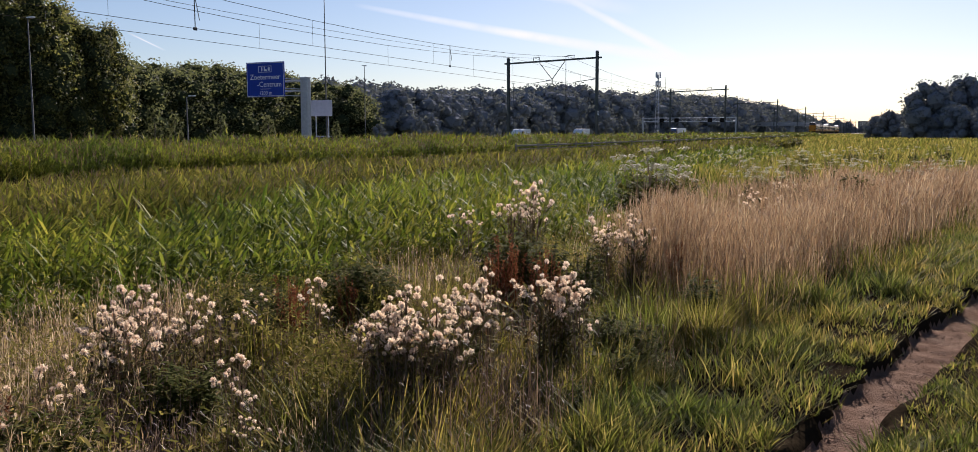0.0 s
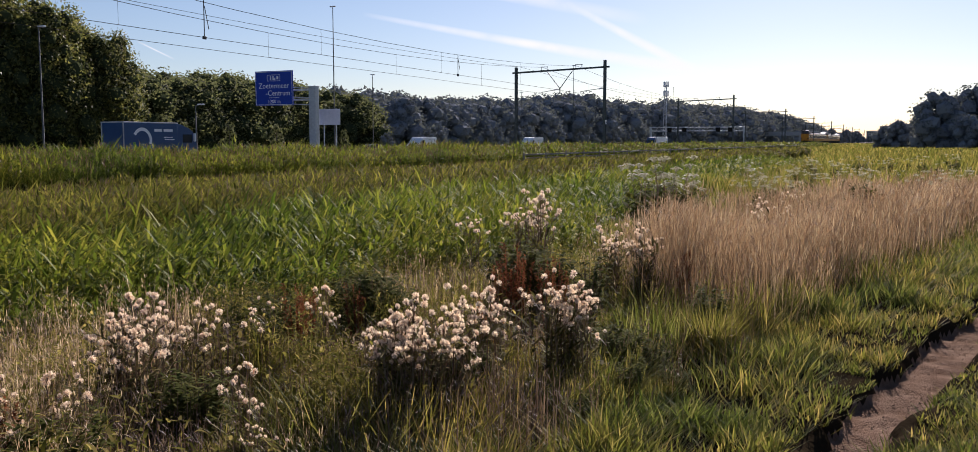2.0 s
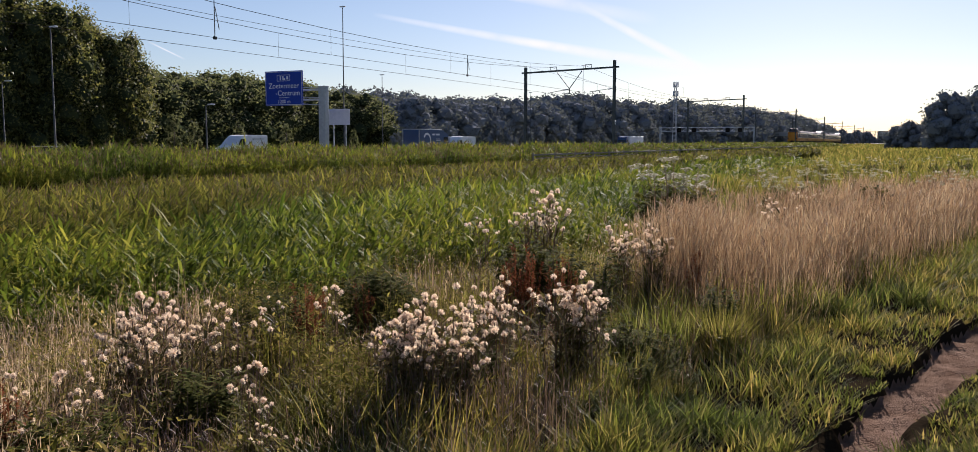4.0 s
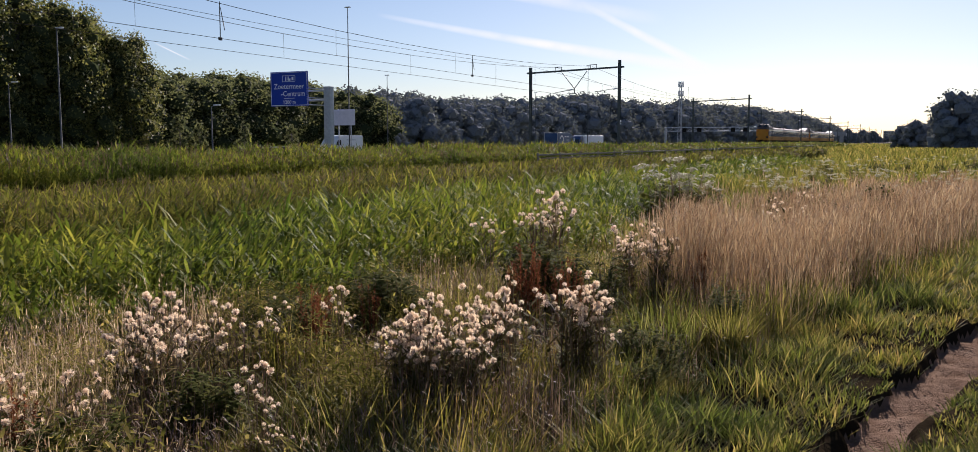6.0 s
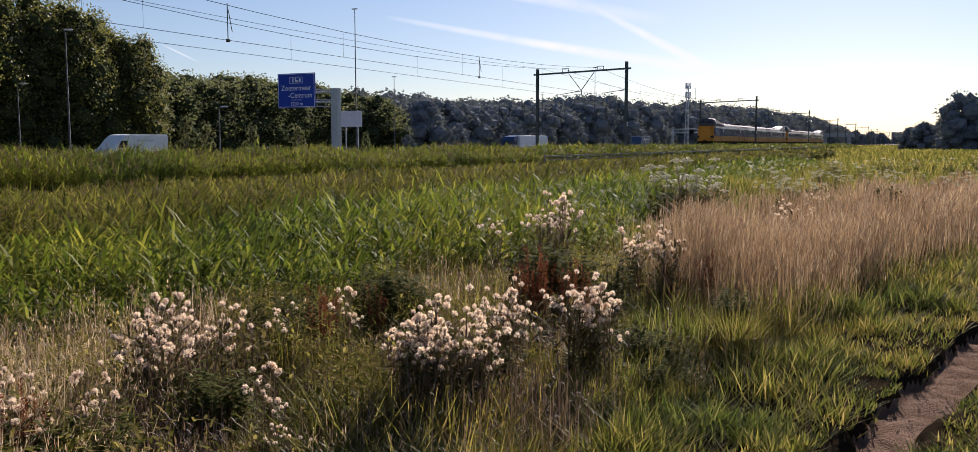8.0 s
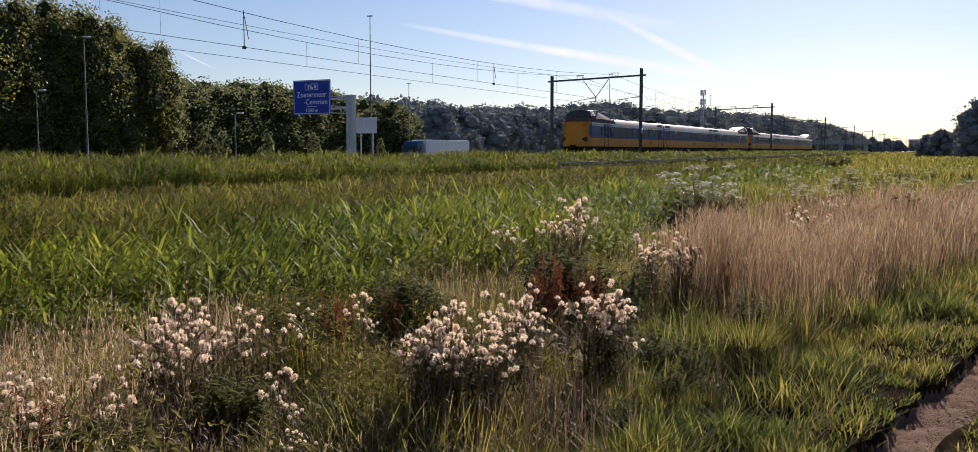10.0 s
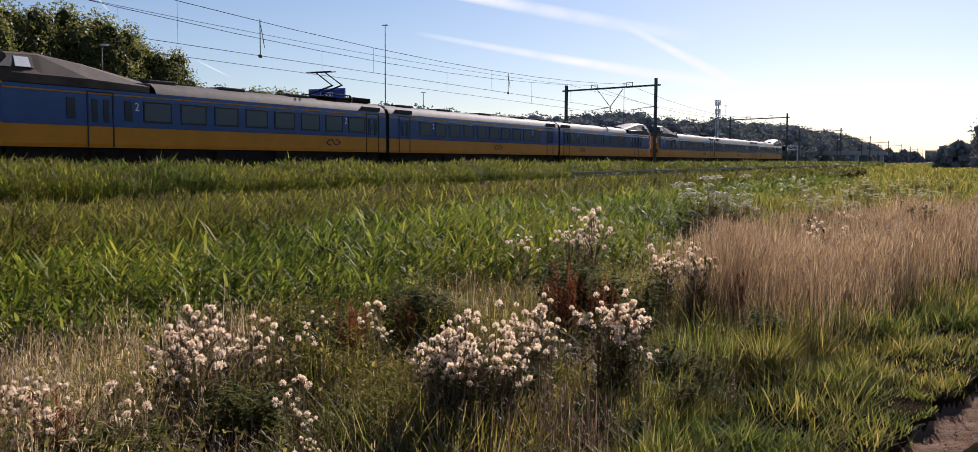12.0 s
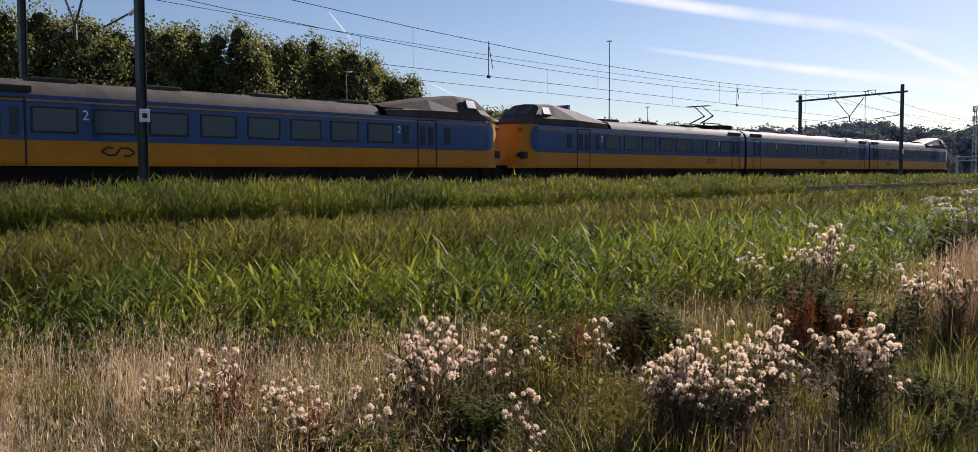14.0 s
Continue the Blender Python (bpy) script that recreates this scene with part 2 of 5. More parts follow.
def box(lo, hi, bevel=0.0):
    return add_box(bmesh.new(), lo, hi, bevel)


def add_rod(bm, a, b, r1, r2=None, n=8):
    a, b = Vector(a), Vector(b)
    r2 = r1 if r2 is None else r2
    q = (b - a).to_track_quat("Z", "Y").to_matrix()
    rings = []
    for p, r in ((a, r1), (b, r2)):
        rings.append([bm.verts.new(p + q @ Vector((r * math.cos(2 * math.pi * k / n), r * math.sin(2 * math.pi * k / n), 0))) for k in range(n)])
    for k in range(n):
        bm.faces.new((rings[0][k], rings[0][(k + 1) % n], rings[1][(k + 1) % n], rings[1][k]))
    bm.faces.new(rings[0][::-1])
    bm.faces.new(rings[1])
    return bm


def rod(a, b, r1, r2=None, n=8):
    return add_rod(bmesh.new(), a, b, r1, r2, n)


def prism(outline, axis, lo, hi):
    """A closed outline (pairs) swept along one axis from lo to hi: 'x' takes (y, z), 'y' takes (x, z)."""
    bm = bmesh.new()
    put = (lambda p, q: (q, p[0], p[1])) if axis == "x" else (lambda p, q: (p[0], q, p[1]))
    ra = [bm.verts.new(put(p, lo)) for p in outline]
    rb = [bm.verts.new(put(p, hi)) for p in outline]
    n = len(outline)
    for k in range(n):
        bm.faces.new((ra[k], ra[(k + 1) % n], rb[(k + 1) % n], rb[k]))
    bm.faces.new(ra[::-1])
    bm.faces.new(rb)
    bmesh.ops.recalc_face_normals(bm, faces=bm.faces)
    return bm


def blades(base, rise, lean, az, width, bend=0.55):
    """Blades of grass as arrays: each starts at base, rises, leans out towards az and tapers to a point."""
    n = len(base)
    l = np.stack([np.cos(az), np.sin(az), np.zeros(n)], 1)
    s = np.stack([-np.sin(az), np.cos(az), np.zeros(n)], 1)
    up = np.array([0, 0, 1.0])
    wd = np.broadcast_to(width, (n,))[:, None]
    rise, lean = np.broadcast_to(rise, (n,))[:, None], np.broadcast_to(lean, (n,))[:, None]
    mid = base + up * rise * np.where(rise > 0, 0.62, 0.3) + l * lean * (1 - bend)
    tip = base + up * rise + l * lean
    v = np.stack([base - s * wd * 0.4, base + s * wd * 0.4, mid + s * wd * 0.5, mid - s * wd * 0.5, tip], 1).reshape(-1, 3)
    k = np.arange(n)[:, None] * 5
    return v, k + np.array([0, 1, 2, 3]), k + np.array([3, 2, 4])


def slivers(base, rise, lean, az, width, bend=0.5):
    """Far blades: each one narrow pointed triangle."""
    n = len(base)
    rise, lean, wd = (np.broadcast_to(a, (n,)) for a in (rise, lean, width))
    s = np.stack([-np.sin(az), np.cos(az), np.zeros(n)], 1) * wd[:, None] * 0.5
    tip = base + np.stack([np.cos(az) * lean, np.sin(az) * lean, rise], 1)
    v = np.stack([base - s, base + s, tip], 1).reshape(-1, 3)
    return v, np.zeros((0, 4), int), np.arange(n * 3).reshape(-1, 3)


def joined(*sets):
    vs, qs, ts, o = [], [], [], 0
    for v, q, t in sets:
        vs.append(v), qs.append(q + o), ts.append(t + o)
        o += len(v)
    return np.concatenate(vs), np.concatenate(qs), np.concatenate(ts)


def value_noise(x, y, scale, seed=0):
    """Smooth noise in 0..1 on the plan."""
    x, y = x / scale + 100, y / scale + 100
    xi, yi = np.floor(x).astype(int), np.floor(y).astype(int)
    fx, fy = x - xi, y - yi
    fx, fy = fx * fx * (3 - 2 * fx), fy * fy * (3 - 2 * fy)
    h = lambda i, j: np.modf(np.abs(np.sin(i * 127.1 + j * 311.7 + seed * 74.7) * 43758.5453))[0]
    return (h(xi, yi) * (1 - fx) + h(xi + 1, yi) * fx) * (1 - fy) + (h(xi, yi + 1) * (1 - fx) + h(xi + 1, yi + 1) * fx) * fy


# ---- the ground ----
def path_x(y):
    return np.interp(y, [-40, -3, 0, 4.88, 8.28, 9.7, 13.5, 20, 35, 80], [-9, -1.9, -1.15, -0.24, 0.5, 0.88, 1.9, 3.9, 7.8, 18])


def ground_z(x, y):
    d = -x
    z = np.interp(d, [-60, 4.8, 6.5, 10, 14, 20, 24.5, 28, 29.3, 31.2, 39.8, 42, 46, 49, 80, 90, 4000],
                  [0.1, 0.0, -0.12, -0.46, -0.35, -0.3, 0.12, 0.4, 0.5, 0.72, 0.72, 0.2, -0.3, -0.4, -0.4, -0.1, 0.4])
    pd = np.abs(x - path_x(y))
    near = (d < 6) & (d > -20)
    z = z - np.where(near, 0.2 * np.exp(-(pd / 0.3) ** 6), 0)
    return z + np.where(near, (value_noise(x, y, 1.1, 3) - 0.5) * 0.07 * np.clip((pd - 0.2) * 3, 0, 1), (value_noise(x, y, 2.5, 5) - 0.5) * 0.12 * (d < 28))


def build_ground():
    xs = np.concatenate([-np.geomspace(4500, 52, 26), np.arange(-50, -8, 0.9), np.arange(-8, 4, 0.14), np.arange(4, 20, 0.8), np.geomspace(20, 4500, 20)])
    ys = np.concatenate([-np.geomspace(4500, 12, 18), np.arange(-10, 2, 1.0), np.arange(2, 16, 0.14), np.arange(16, 60, 1.2), np.geomspace(60, 4800, 34)])
    gx, gy = np.meshgrid(xs, ys)
    gz = ground_z(gx, gy)
    v = np.stack([gx, gy, gz], 2).reshape(-1, 3)
    nx, ny = len(xs), len(ys)
    i = (np.arange(ny - 1)[:, None] * nx + np.arange(nx - 1)[None, :]).ravel()
    q = np.stack([i, i + 1, i + nx + 1, i + nx], 1)
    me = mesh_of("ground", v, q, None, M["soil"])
    for mname in ("ballast", "turf"):
        me.materials.append(M[mname])
    cx, cy = v[q].mean(1)[:, 0], v[q].mean(1)[:, 1]
    idx = np.where((cx < -29.5) & (cx > -41.5), 1, 0)
    idx = np.where((idx == 0) & ((np.hypot(cx, cy) > 45) | (cx < -41)), 2, idx)
    me.polygons.foreach_set("material_index", idx.astype(np.int32))
    tagged(new("ground", me), "flat dark soil with railway ballast", "ground", kind="structure")


build_ground()


def build_path():
    """Trodden earth in a shallow rut: a fine grid with crumbling banks, lumps and small stones."""
    ys = np.concatenate([np.arange(-6, 2, 0.2), np.arange(2, 14, 0.045), np.arange(14, 60, 0.25)])
    us = np.concatenate([np.linspace(-0.62, -0.4, 5), np.linspace(-0.37, -0.12, 14), np.linspace(-0.1, 0.08, 7), np.linspace(0.1, 0.32, 9), np.linspace(0.36, 0.62, 5)])
    gu, gy = np.meshgrid(us, ys)
    gx = path_x(gy) + gu
    ragged = 0.19 + 0.13 * (value_noise(gx, gy, 0.5, 201) - 0.5) + 0.09 * (value_noise(gx, gy, 0.16, 203) - 0.5)
    bank = np.clip((np.abs(gu + np.where(gu > 0, 0.06, 0)) - ragged) / 0.06, 0, 1) ** 0.7
    out = np.clip((np.abs(gu) - 0.52) / 0.1, 0, 1)
    lump = (value_noise(gx, gy, 0.22, 205) - 0.5) * 0.035 + (value_noise(gx, gy, 0.09, 207) - 0.5) * 0.022
    gz = -0.095 + lump + bank * (0.085 + 0.04 * value_noise(gx, gy, 0.2, 209)) - out * 0.12
    v = np.stack([gx, gy, gz], 2).reshape(-1, 3)
    nx, ny = len(us), len(ys)
    i = (np.arange(ny - 1)[:, None] * nx + np.arange(nx - 1)[None, :]).ravel()
    q = np.stack([i, i + 1, i + nx + 1, i + nx], 1)
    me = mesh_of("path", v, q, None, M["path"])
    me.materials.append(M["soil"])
    # banks take the near-black soil, so their dark edge is in the colour
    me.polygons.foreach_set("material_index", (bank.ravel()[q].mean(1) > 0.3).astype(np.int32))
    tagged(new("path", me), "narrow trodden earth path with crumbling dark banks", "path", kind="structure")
    n = 2600
    y = 3 + 14 * rng.random(n) ** 1.4
    u = rng.normal(0, 0.17, n)
    c = np.stack([path_x(y) + u, y, np.full(n, -0.1)], 1)
    r = 0.004 + 0.011 * rng.random(n) ** 3
    d = np.array([(1, 0, 0), (-0.5, 0.87, 0), (-0.5, -0.87, 0), (0.1, 0.1, 0.9)])
    vv = (c[:, None, :] + d[None] * r[:, None, None] * rng.uniform(0.7, 1.3, (n, 4, 1))).reshape(-1, 3)
    k = np.arange(n)[:, None] * 4
    tt = np.concatenate([k + np.array(f) for f in ((0, 1, 3), (1, 2, 3), (2, 0, 3))])
    tagged(new("earth_crumbs", mesh_of("earth_crumbs", vv, None, tt, M["path"])), "loose brown crumbs of earth on a path", "earth", kind="stuff")


build_path()


def build_road():
    ob = thing("road", "grey asphalt motorway beyond the railway", "road", kind="structure")
    part("carriageway", box((-61, -300, -0.6), (-50.5, 2500, -0.29)), M["asphalt"], ob)
    part("carriageway", box((-77, -300, -0.6), (-65, 2500, -0.29)), M["asphalt"], ob)
    for x in (-51.2, -60.3, -65.6, -76.3):
        part("edge_line", box((x - 0.08, -300, -0.3), (x + 0.08, 2500, -0.282)), M["sign_white"], ob)


build_road()


# ---- railway ----
def build_tracks():
    for x in (TRACK_X, TRACK2_X):
        ob = thing("railway_track", "rusty steel rails on concrete sleepers in ballast", "track", group="railway tracks", kind="structure")
        for s in (-0.75, 0.75):
            part("rail", box((x + s - 0.035, -150, RAIL_Z - 0.15), (x + s + 0.035, 1500, RAIL_Z)), M["rail"], ob)
        me = None
        for k in range(150):
            y = -20 + k * 1.2
            if me is None:
                sl = part("sleeper", box((-1.25, -0.13, 0), (1.25, 0.13, 0.16)), M["concrete"], ob)
                me = sl.data
            else:
                sl = attach("sleeper", me, ob)
            sl.location = (x, y, RAIL_Z - 0.28)


build_tracks()
TOP_R, TOP_L, BEAM = 10.45, 10.0, 9.7


def build_gantry():
    """One catenary portal over both tracks, its origin on the near post's foot line."""
    ob = thing("catenary_portal", "dark steel catenary portal spanning both tracks", "railway mast", group="catenary portals")
    for x, top in ((POST_R, TOP_R), (POST_L, TOP_L)):
        bm = bmesh.new()
        for f in (-0.13, 0.10):
            add_box(bm, (x - 0.15, f, 0.4), (x + 0.15, f + 0.03, top), 0.006)
        add_box(bm, (x - 0.02, -0.1, 0.4), (x + 0.02, 0.1, top))
        part("post", bm, M["post"], ob)
        part("footing", box((x - 0.35, -0.35, 0.2), (x + 0.35, 0.35, 0.62), 0.03), M["concrete"], ob)
    part("beam", prism([(POST_L - 0.45, BEAM - 0.42), (POST_R + 0.5, BEAM - 0.08), (POST_R + 0.5, BEAM + 0.1), (POST_L - 0.45, BEAM - 0.24)], "y", -0.09, 0.09), M["post"], ob)
    slope = 0.33 / 11.4
    for x in (-37.3, -33.2):
        z = BEAM + 0.02 + slope * (x - POST_R)
        bm = bmesh.new()
        for s in (-0.35, 0.35):
            add_rod(bm, (x + s, 0, z), (x + s, 0, z + 0.42), 0.035, n=6)
        add_rod(bm, (x - 0.42, 0, z + 0.42), (x + 0.42, 0, z + 0.42), 0.04, n=6)
        part("insulator_frame", bm, M["post"], ob)
    bm = bmesh.new()
    c = -35.4
    add_rod(bm, (c - 1.5, 0, BEAM - 0.35), (c, 0, 7.5), 0.045, n=6)
    add_rod(bm, (c + 1.5, 0, BEAM - 0.25), (c, 0, 7.5), 0.045, n=6)
    add_rod(bm, (c, 0, 7.6), (c, 0, 6.9), 0.06, n=6)
    part("hanger", bm, M["post"], ob)
    for x0, x1 in ((POST_R, TRACK_X + 0.4), (c, TRACK2_X - 0.2)):
        part("registration_arm", rod((x0, 0, 7.45), (x1, 0, 7.1), 0.035, n=6), M["post"], ob)
        part("insulator", rod((x0 + (-0.25 if x1 < x0 else 0.25), 0, 7.43), (x0 + (-0.7 if x1 < x0 else 0.7), 0, 7.33), 0.07, n=8), M["white_paint"], ob)
    return ob


def place_gantries():
    g = build_gantry()
    g.location = (0, POST_Y + POST_STEP, 0)
    plate = part("number_plate", box((POST_R + 0.16, -0.19, 3.5), (POST_R + 0.2, 0.19, 3.95), 0.01), M["sign_white"], g, "small white mast plate")
    part("plate_bars", box((POST_R + 0.2, -0.09, 3.64), (POST_R + 0.206, 0.09, 3.8)), M["dark"], plate)
    for k in (-2, -1, 0, 2, 3, 4, 5, 6, 7, 8, 9, 10, 12, 14, 17):
        copy_thing(g, pose(0, POST_Y + POST_STEP * k, 0))


place_gantries()


def wire_mesh(points, r):
    bm = bmesh.new()
    rings = []
    for p in points:
        rings.append([bm.verts.new(Vector(p) + Vector((r * math.cos(q), 0, r * math.sin(q)))) for q in (0.5, 2.6, 4.7)])
    for ra, rb in zip(rings, rings[1:]):
        for k in range(3):
            bm.faces.new((ra[k], ra[(k + 1) % 3], rb[(k + 1) % 3], rb[k]))
    return bm


def build_wires():
    """Contact wire and sagging messenger over each track, with droppers, and feeders along the posts."""
    spans = range(-2, 12)
    for x in (TRACK_X, TRACK2_X):
        ob = thing("overhead_line", "thin dark overhead wires hung over a track", "overhead wire", group="overhead lines", kind="structure")
        pts = [(x, POST_Y + POST_STEP * k, 7.0) for k in (-2, 12)]
        part("contact_wire", wire_mesh(pts, 0.016), M["wire"], ob)
        for dx, top, sag, r in ((0.0, 9.9, 1.4, 0.018),):
            pts = []
            for k in spans:
                for j in range(10):
                    f = j / 10
                    pts.append((x + dx, POST_Y + POST_STEP * (k + f), top - sag * 4 * f * (1 - f)))
            part("messenger_wire", wire_mesh(pts, r), M["wire"], ob)
        for k in spans:
            for j in range(1, 5):
                f = j / 5
                y = POST_Y + POST_STEP * (k + f)
                if y < 420:
                    part("dropper", rod((x, y, 7.0), (x, y, 9.9 - 1.4 * 4 * f * (1 - f)), 0.009, n=4), M["wire"], ob)
        if x == TRACK_X:
            for y, hi in ((36.5, 8.9), (65.5, 8.6)):
                part("jumper", rod((x, y, 7.0), (x, y, hi), 0.026, n=5), M["wire"], ob)
                part("jumper", rod((x, y + 0.34, 7.45), (x, y + 0.06, hi - 0.3), 0.022, n=5), M["wire"], ob)
                part("clamp", box((x - 0.06, y - 0.1, 6.9), (x + 0.06, y + 0.1, 7.06), 0.02), M["wire"], ob)
    for x, z in ((POST_L + 0.2, 10.1),):
        ob = thing("feeder_wire", "thin dark feeder wire strung along the masts", "overhead wire", kind="structure")
        pts = []
        for k in spans:
            for j in range(10):
                f = j / 10
                pts.append((x, POST_Y + POST_STEP * (k + f), z - 0.6 * 4 * f * (1 - f)))
        part("strand", wire_mesh(pts, 0.015), M["wire"], ob)


build_wires()


def build_fence():
    """Low weathered rail fence between the reeds, parallel to the track."""
    ob = thing("rail_fence", "low weathered fence of posts and rails among the reeds", "fence")
    x, z = -24.0, 0.74
    post_me = None
    for k in range(40):
        y = 57 + k * 4.2
        if post_me is None:
            p = part("post", box((-0.06, -0.06, -0.7), (0.06, 0.06, 0.12), 0.01), M["wood"], ob)
            post_me = p.data
        else:
            p = attach("post", post_me, ob)
        p.location = (x, y, z)
    for k in range(20):
        y = 57 + k * 8.4
        part("rail", box((x - 0.03, y, z - 0.09), (x + 0.03, y + 8.36, z + 0.02), 0.008), M["wood"], ob)
        if k < 3:
            part("rail", box((x - 0.03, y, z - 0.32), (x + 0.03, y + 8.36, z - 0.24), 0.008), M["wood"], ob)


build_fence()


# ---- motorway furniture ----
def lettering(text, size, mat, parent, m):
    cu = bpy.data.curves.new("lettering", "FONT")
    cu.body, cu.size, cu.extrude, cu.align_x = text, size, 0.004, "CENTER"
    cu.resolution_u = 3
    tmp = new("lettering_curve", cu)
    me = bpy.data.meshes.new_from_object(tmp.evaluated_get(bpy.context.evaluated_depsgraph_get()))
    bpy.data.objects.remove(tmp)
    me.materials.clear()
    me.materials.append(mat)
    ob = attach("lettering", me, parent)
    ob.matrix_basis = m
    return ob


def build_sign():
    ob = thing("direction_sign", "blue motorway exit sign cantilevered from a grey steel mast", "road sign", pose(-50.8, 69.8, 0))
    part("mast", box((-0.38, -0.3, 0.0), (0.38, 0.3, 6.75), 0.05), M["galv"], ob)
    part("mast_cap", box((-0.42, -0.34, 6.7), (0.42, 0.34, 6.8), 0.02), M["galv"], ob)
    for z in (5.55, 6.45):
        part("bracket_arm", rod((0, 0, z), (-6.3, -0.15, z), 0.09, n=8), M["galv"], ob)
    for z in (5.15, 5.8, 6.7):
        part("bracket_rib", rod((-2.2, -0.2, z), (-0.3, -0.02, z - 0.1), 0.05, n=6), M["galv"], ob)
    board = part("board", box((-6.55, -0.42, 5.03), (-2.1, -0.3, 8.32), 0.05), M["sign_blue"], ob, "blue enamelled board")
    bm = bmesh.new()
    for lo, hi in (((-6.48, 5.10), (-2.17, 5.14)), ((-6.48, 8.21), (-2.17, 8.25)), ((-6.48, 5.10), (-6.44, 8.25)), ((-2.21, 5.10), (-2.17, 8.25))):
        add_box(bm, (lo[0], -0.428, lo[1]), (hi[0], -0.42, hi[1]))
    part("border", bm, M["sign_white"], board)
    bm = bmesh.new()
    add_box(bm, (-4.9, -0.428, 5.76), (-3.7, -0.42, 5.8))
    for lo, hi in (((-5.1, 7.35), (-5.06, 7.95)), ((-3.6, 7.35), (-3.56, 7.95)), ((-5.06, 7.35), (-3.6, 7.39)), ((-5.06, 7.91), (-3.6, 7.95))):
        add_box(bm, (lo[0], -0.428, lo[1]), (hi[0], -0.42, hi[1]))
    for x in (-4.75, -4.45):
        add_box(bm, (x, -0.43, 7.45), (x + 0.13, -0.42, 7.85))
    add_box(bm, (-4.3, -0.43, 7.45), (-4.12, -0.42, 7.65))
    add_box(bm, (-3.98, -0.43, 7.5), (-3.76, -0.42, 7.8))
    part("exit_symbol", bm, M["sign_white"], board)
    for text, x, z, size in (("Zoetermeer", -4.33, 6.68, 0.72), ("-Centrum", -3.85, 5.98, 0.72), ("1200 m", -4.3, 5.25, 0.5)):
        lettering(text, size, M["sign_white"], board, pose(x, -0.425, z, 90, 0, 0))


build_sign()


def build_back_sign():
    ob = thing("road_sign", "grey back of a rectangular road sign on two posts", "road sign", pose(-54.1, 75.9, 0))
    part("panel", box((-0.55, -0.03, 3.3), (2.05, 0.03, 4.9), 0.02), M["plate"], ob)
    for x in (0.0, 1.5):
        part("post", rod((x, 0.1, 0), (x, 0.1, 4.95), 0.06, n=8), M["galv"], ob)
    for z in (3.6, 4.6):
        part("rail", box((-0.5, 0.03, z - 0.04), (2.0, 0.08, z + 0.04)), M["galv"], ob)
    part("side_post", box((-1.35, -0.12, 0), (-1.1, 0.12, 4.8), 0.02), M["white_paint"], ob)


build_back_sign()


def lamp_post(x, y, top, arm, label, double=False):
    ob = thing("street_lamp", label, "street lamp", pose(x, y, 0), group="motorway lamps")
    part("pole", rod((0, 0, 0), (0, 0, top), 0.09, 0.045, 8), M["lamp_steel"], ob)
    sides = (1, -1) if double else (1,)
    for s in sides:
        if arm:
            part("arm", rod((0, 0, top - 0.05), (s * arm, 0, top + 0.1), 0.035, n=6), M["lamp_steel"], ob)
        bm = box((s * arm - 0.38, -0.14, top + 0.03), (s * arm + 0.38, 0.14, top + 0.16), 0.05)
        part("lantern", bm, M["plate"], ob)
    return ob


def at(az, x):
    return (x, -x / math.tan(radians(az)))


for az, x, top, arm, label, dbl in ((34.8, -63, 17.6, 0.0, "tall slim grey lamp mast with a flat lantern", False),
                                   (32.4, -79, 12.3, 0.0, "slim grey lamp post beyond the motorway", False),
                                   (51.44, -63, 10.6, 0.35, "slim grey lamp post before tall trees", False),
                                   (54.0, -79, 7.2, 0.9, "short grey lamp post with an arm before dark trees", False),
                                   (43.1, -63, 5.1, 0.7, "short grey lamp post with an arm before the woods", False),
                                   (19.7, -63, 17.1, 0.0, "tall slim grey lamp mast with a flat lantern", False),
                                   (13.5, -79, 21.5, 0.0, "tall slim grey lamp mast far along the motorway", False),
                                   (23.0, -79, 12.5, 0.0, "slim grey lamp post beyond the motorway", False)):
    lamp_post(*at(az, x), top, arm, label, dbl)


def build_telecom():
    x, y = at(13.95, -80)
    ob = thing("telecom_mast", "pale lattice telecom mast with white antennas", "telecom mast", pose(x, y, 0))
    top = 1.6 + math.hypot(x, y) * math.tan(radians(3.55))
    for dx, dy in ((-0.8, -0.7), (0.8, -0.7), (0, 0.8)):
        part("leg", rod((dx, dy, 0), (dx * 0.4, dy * 0.4, top), 0.11, n=6), M["galv"], ob)
    bm = bmesh.new()
    n = int(top / 1.5)
    legs = ((-0.8, -0.7), (0.8, -0.7), (0, 0.8))
    for k in range(n):
        s0, s1 = 1 - 0.6 * k / n, 1 - 0.6 * (k + 1) / n
        for j in range(3):
            p, q = legs[j], legs[(j + 1) % 3]
            add_rod(bm, (p[0] * s0, p[1] * s0, k * top / n), (q[0] * s1, q[1] * s1, (k + 1) * top / n), 0.05, n=4)
    part("bracing", bm, M["galv"], ob)
    for j in range(6):
        q = j * math.pi / 3
        for z in (top - 1.0, top - 4.2):
            part("antenna", box((0.85 * math.cos(q) - 0.14, 0.85 * math.sin(q) - 0.12, z), (0.85 * math.cos(q) + 0.14, 0.85 * math.sin(q) + 0.12, z + 2.0), 0.04), M["plate"], ob)


build_telecom()


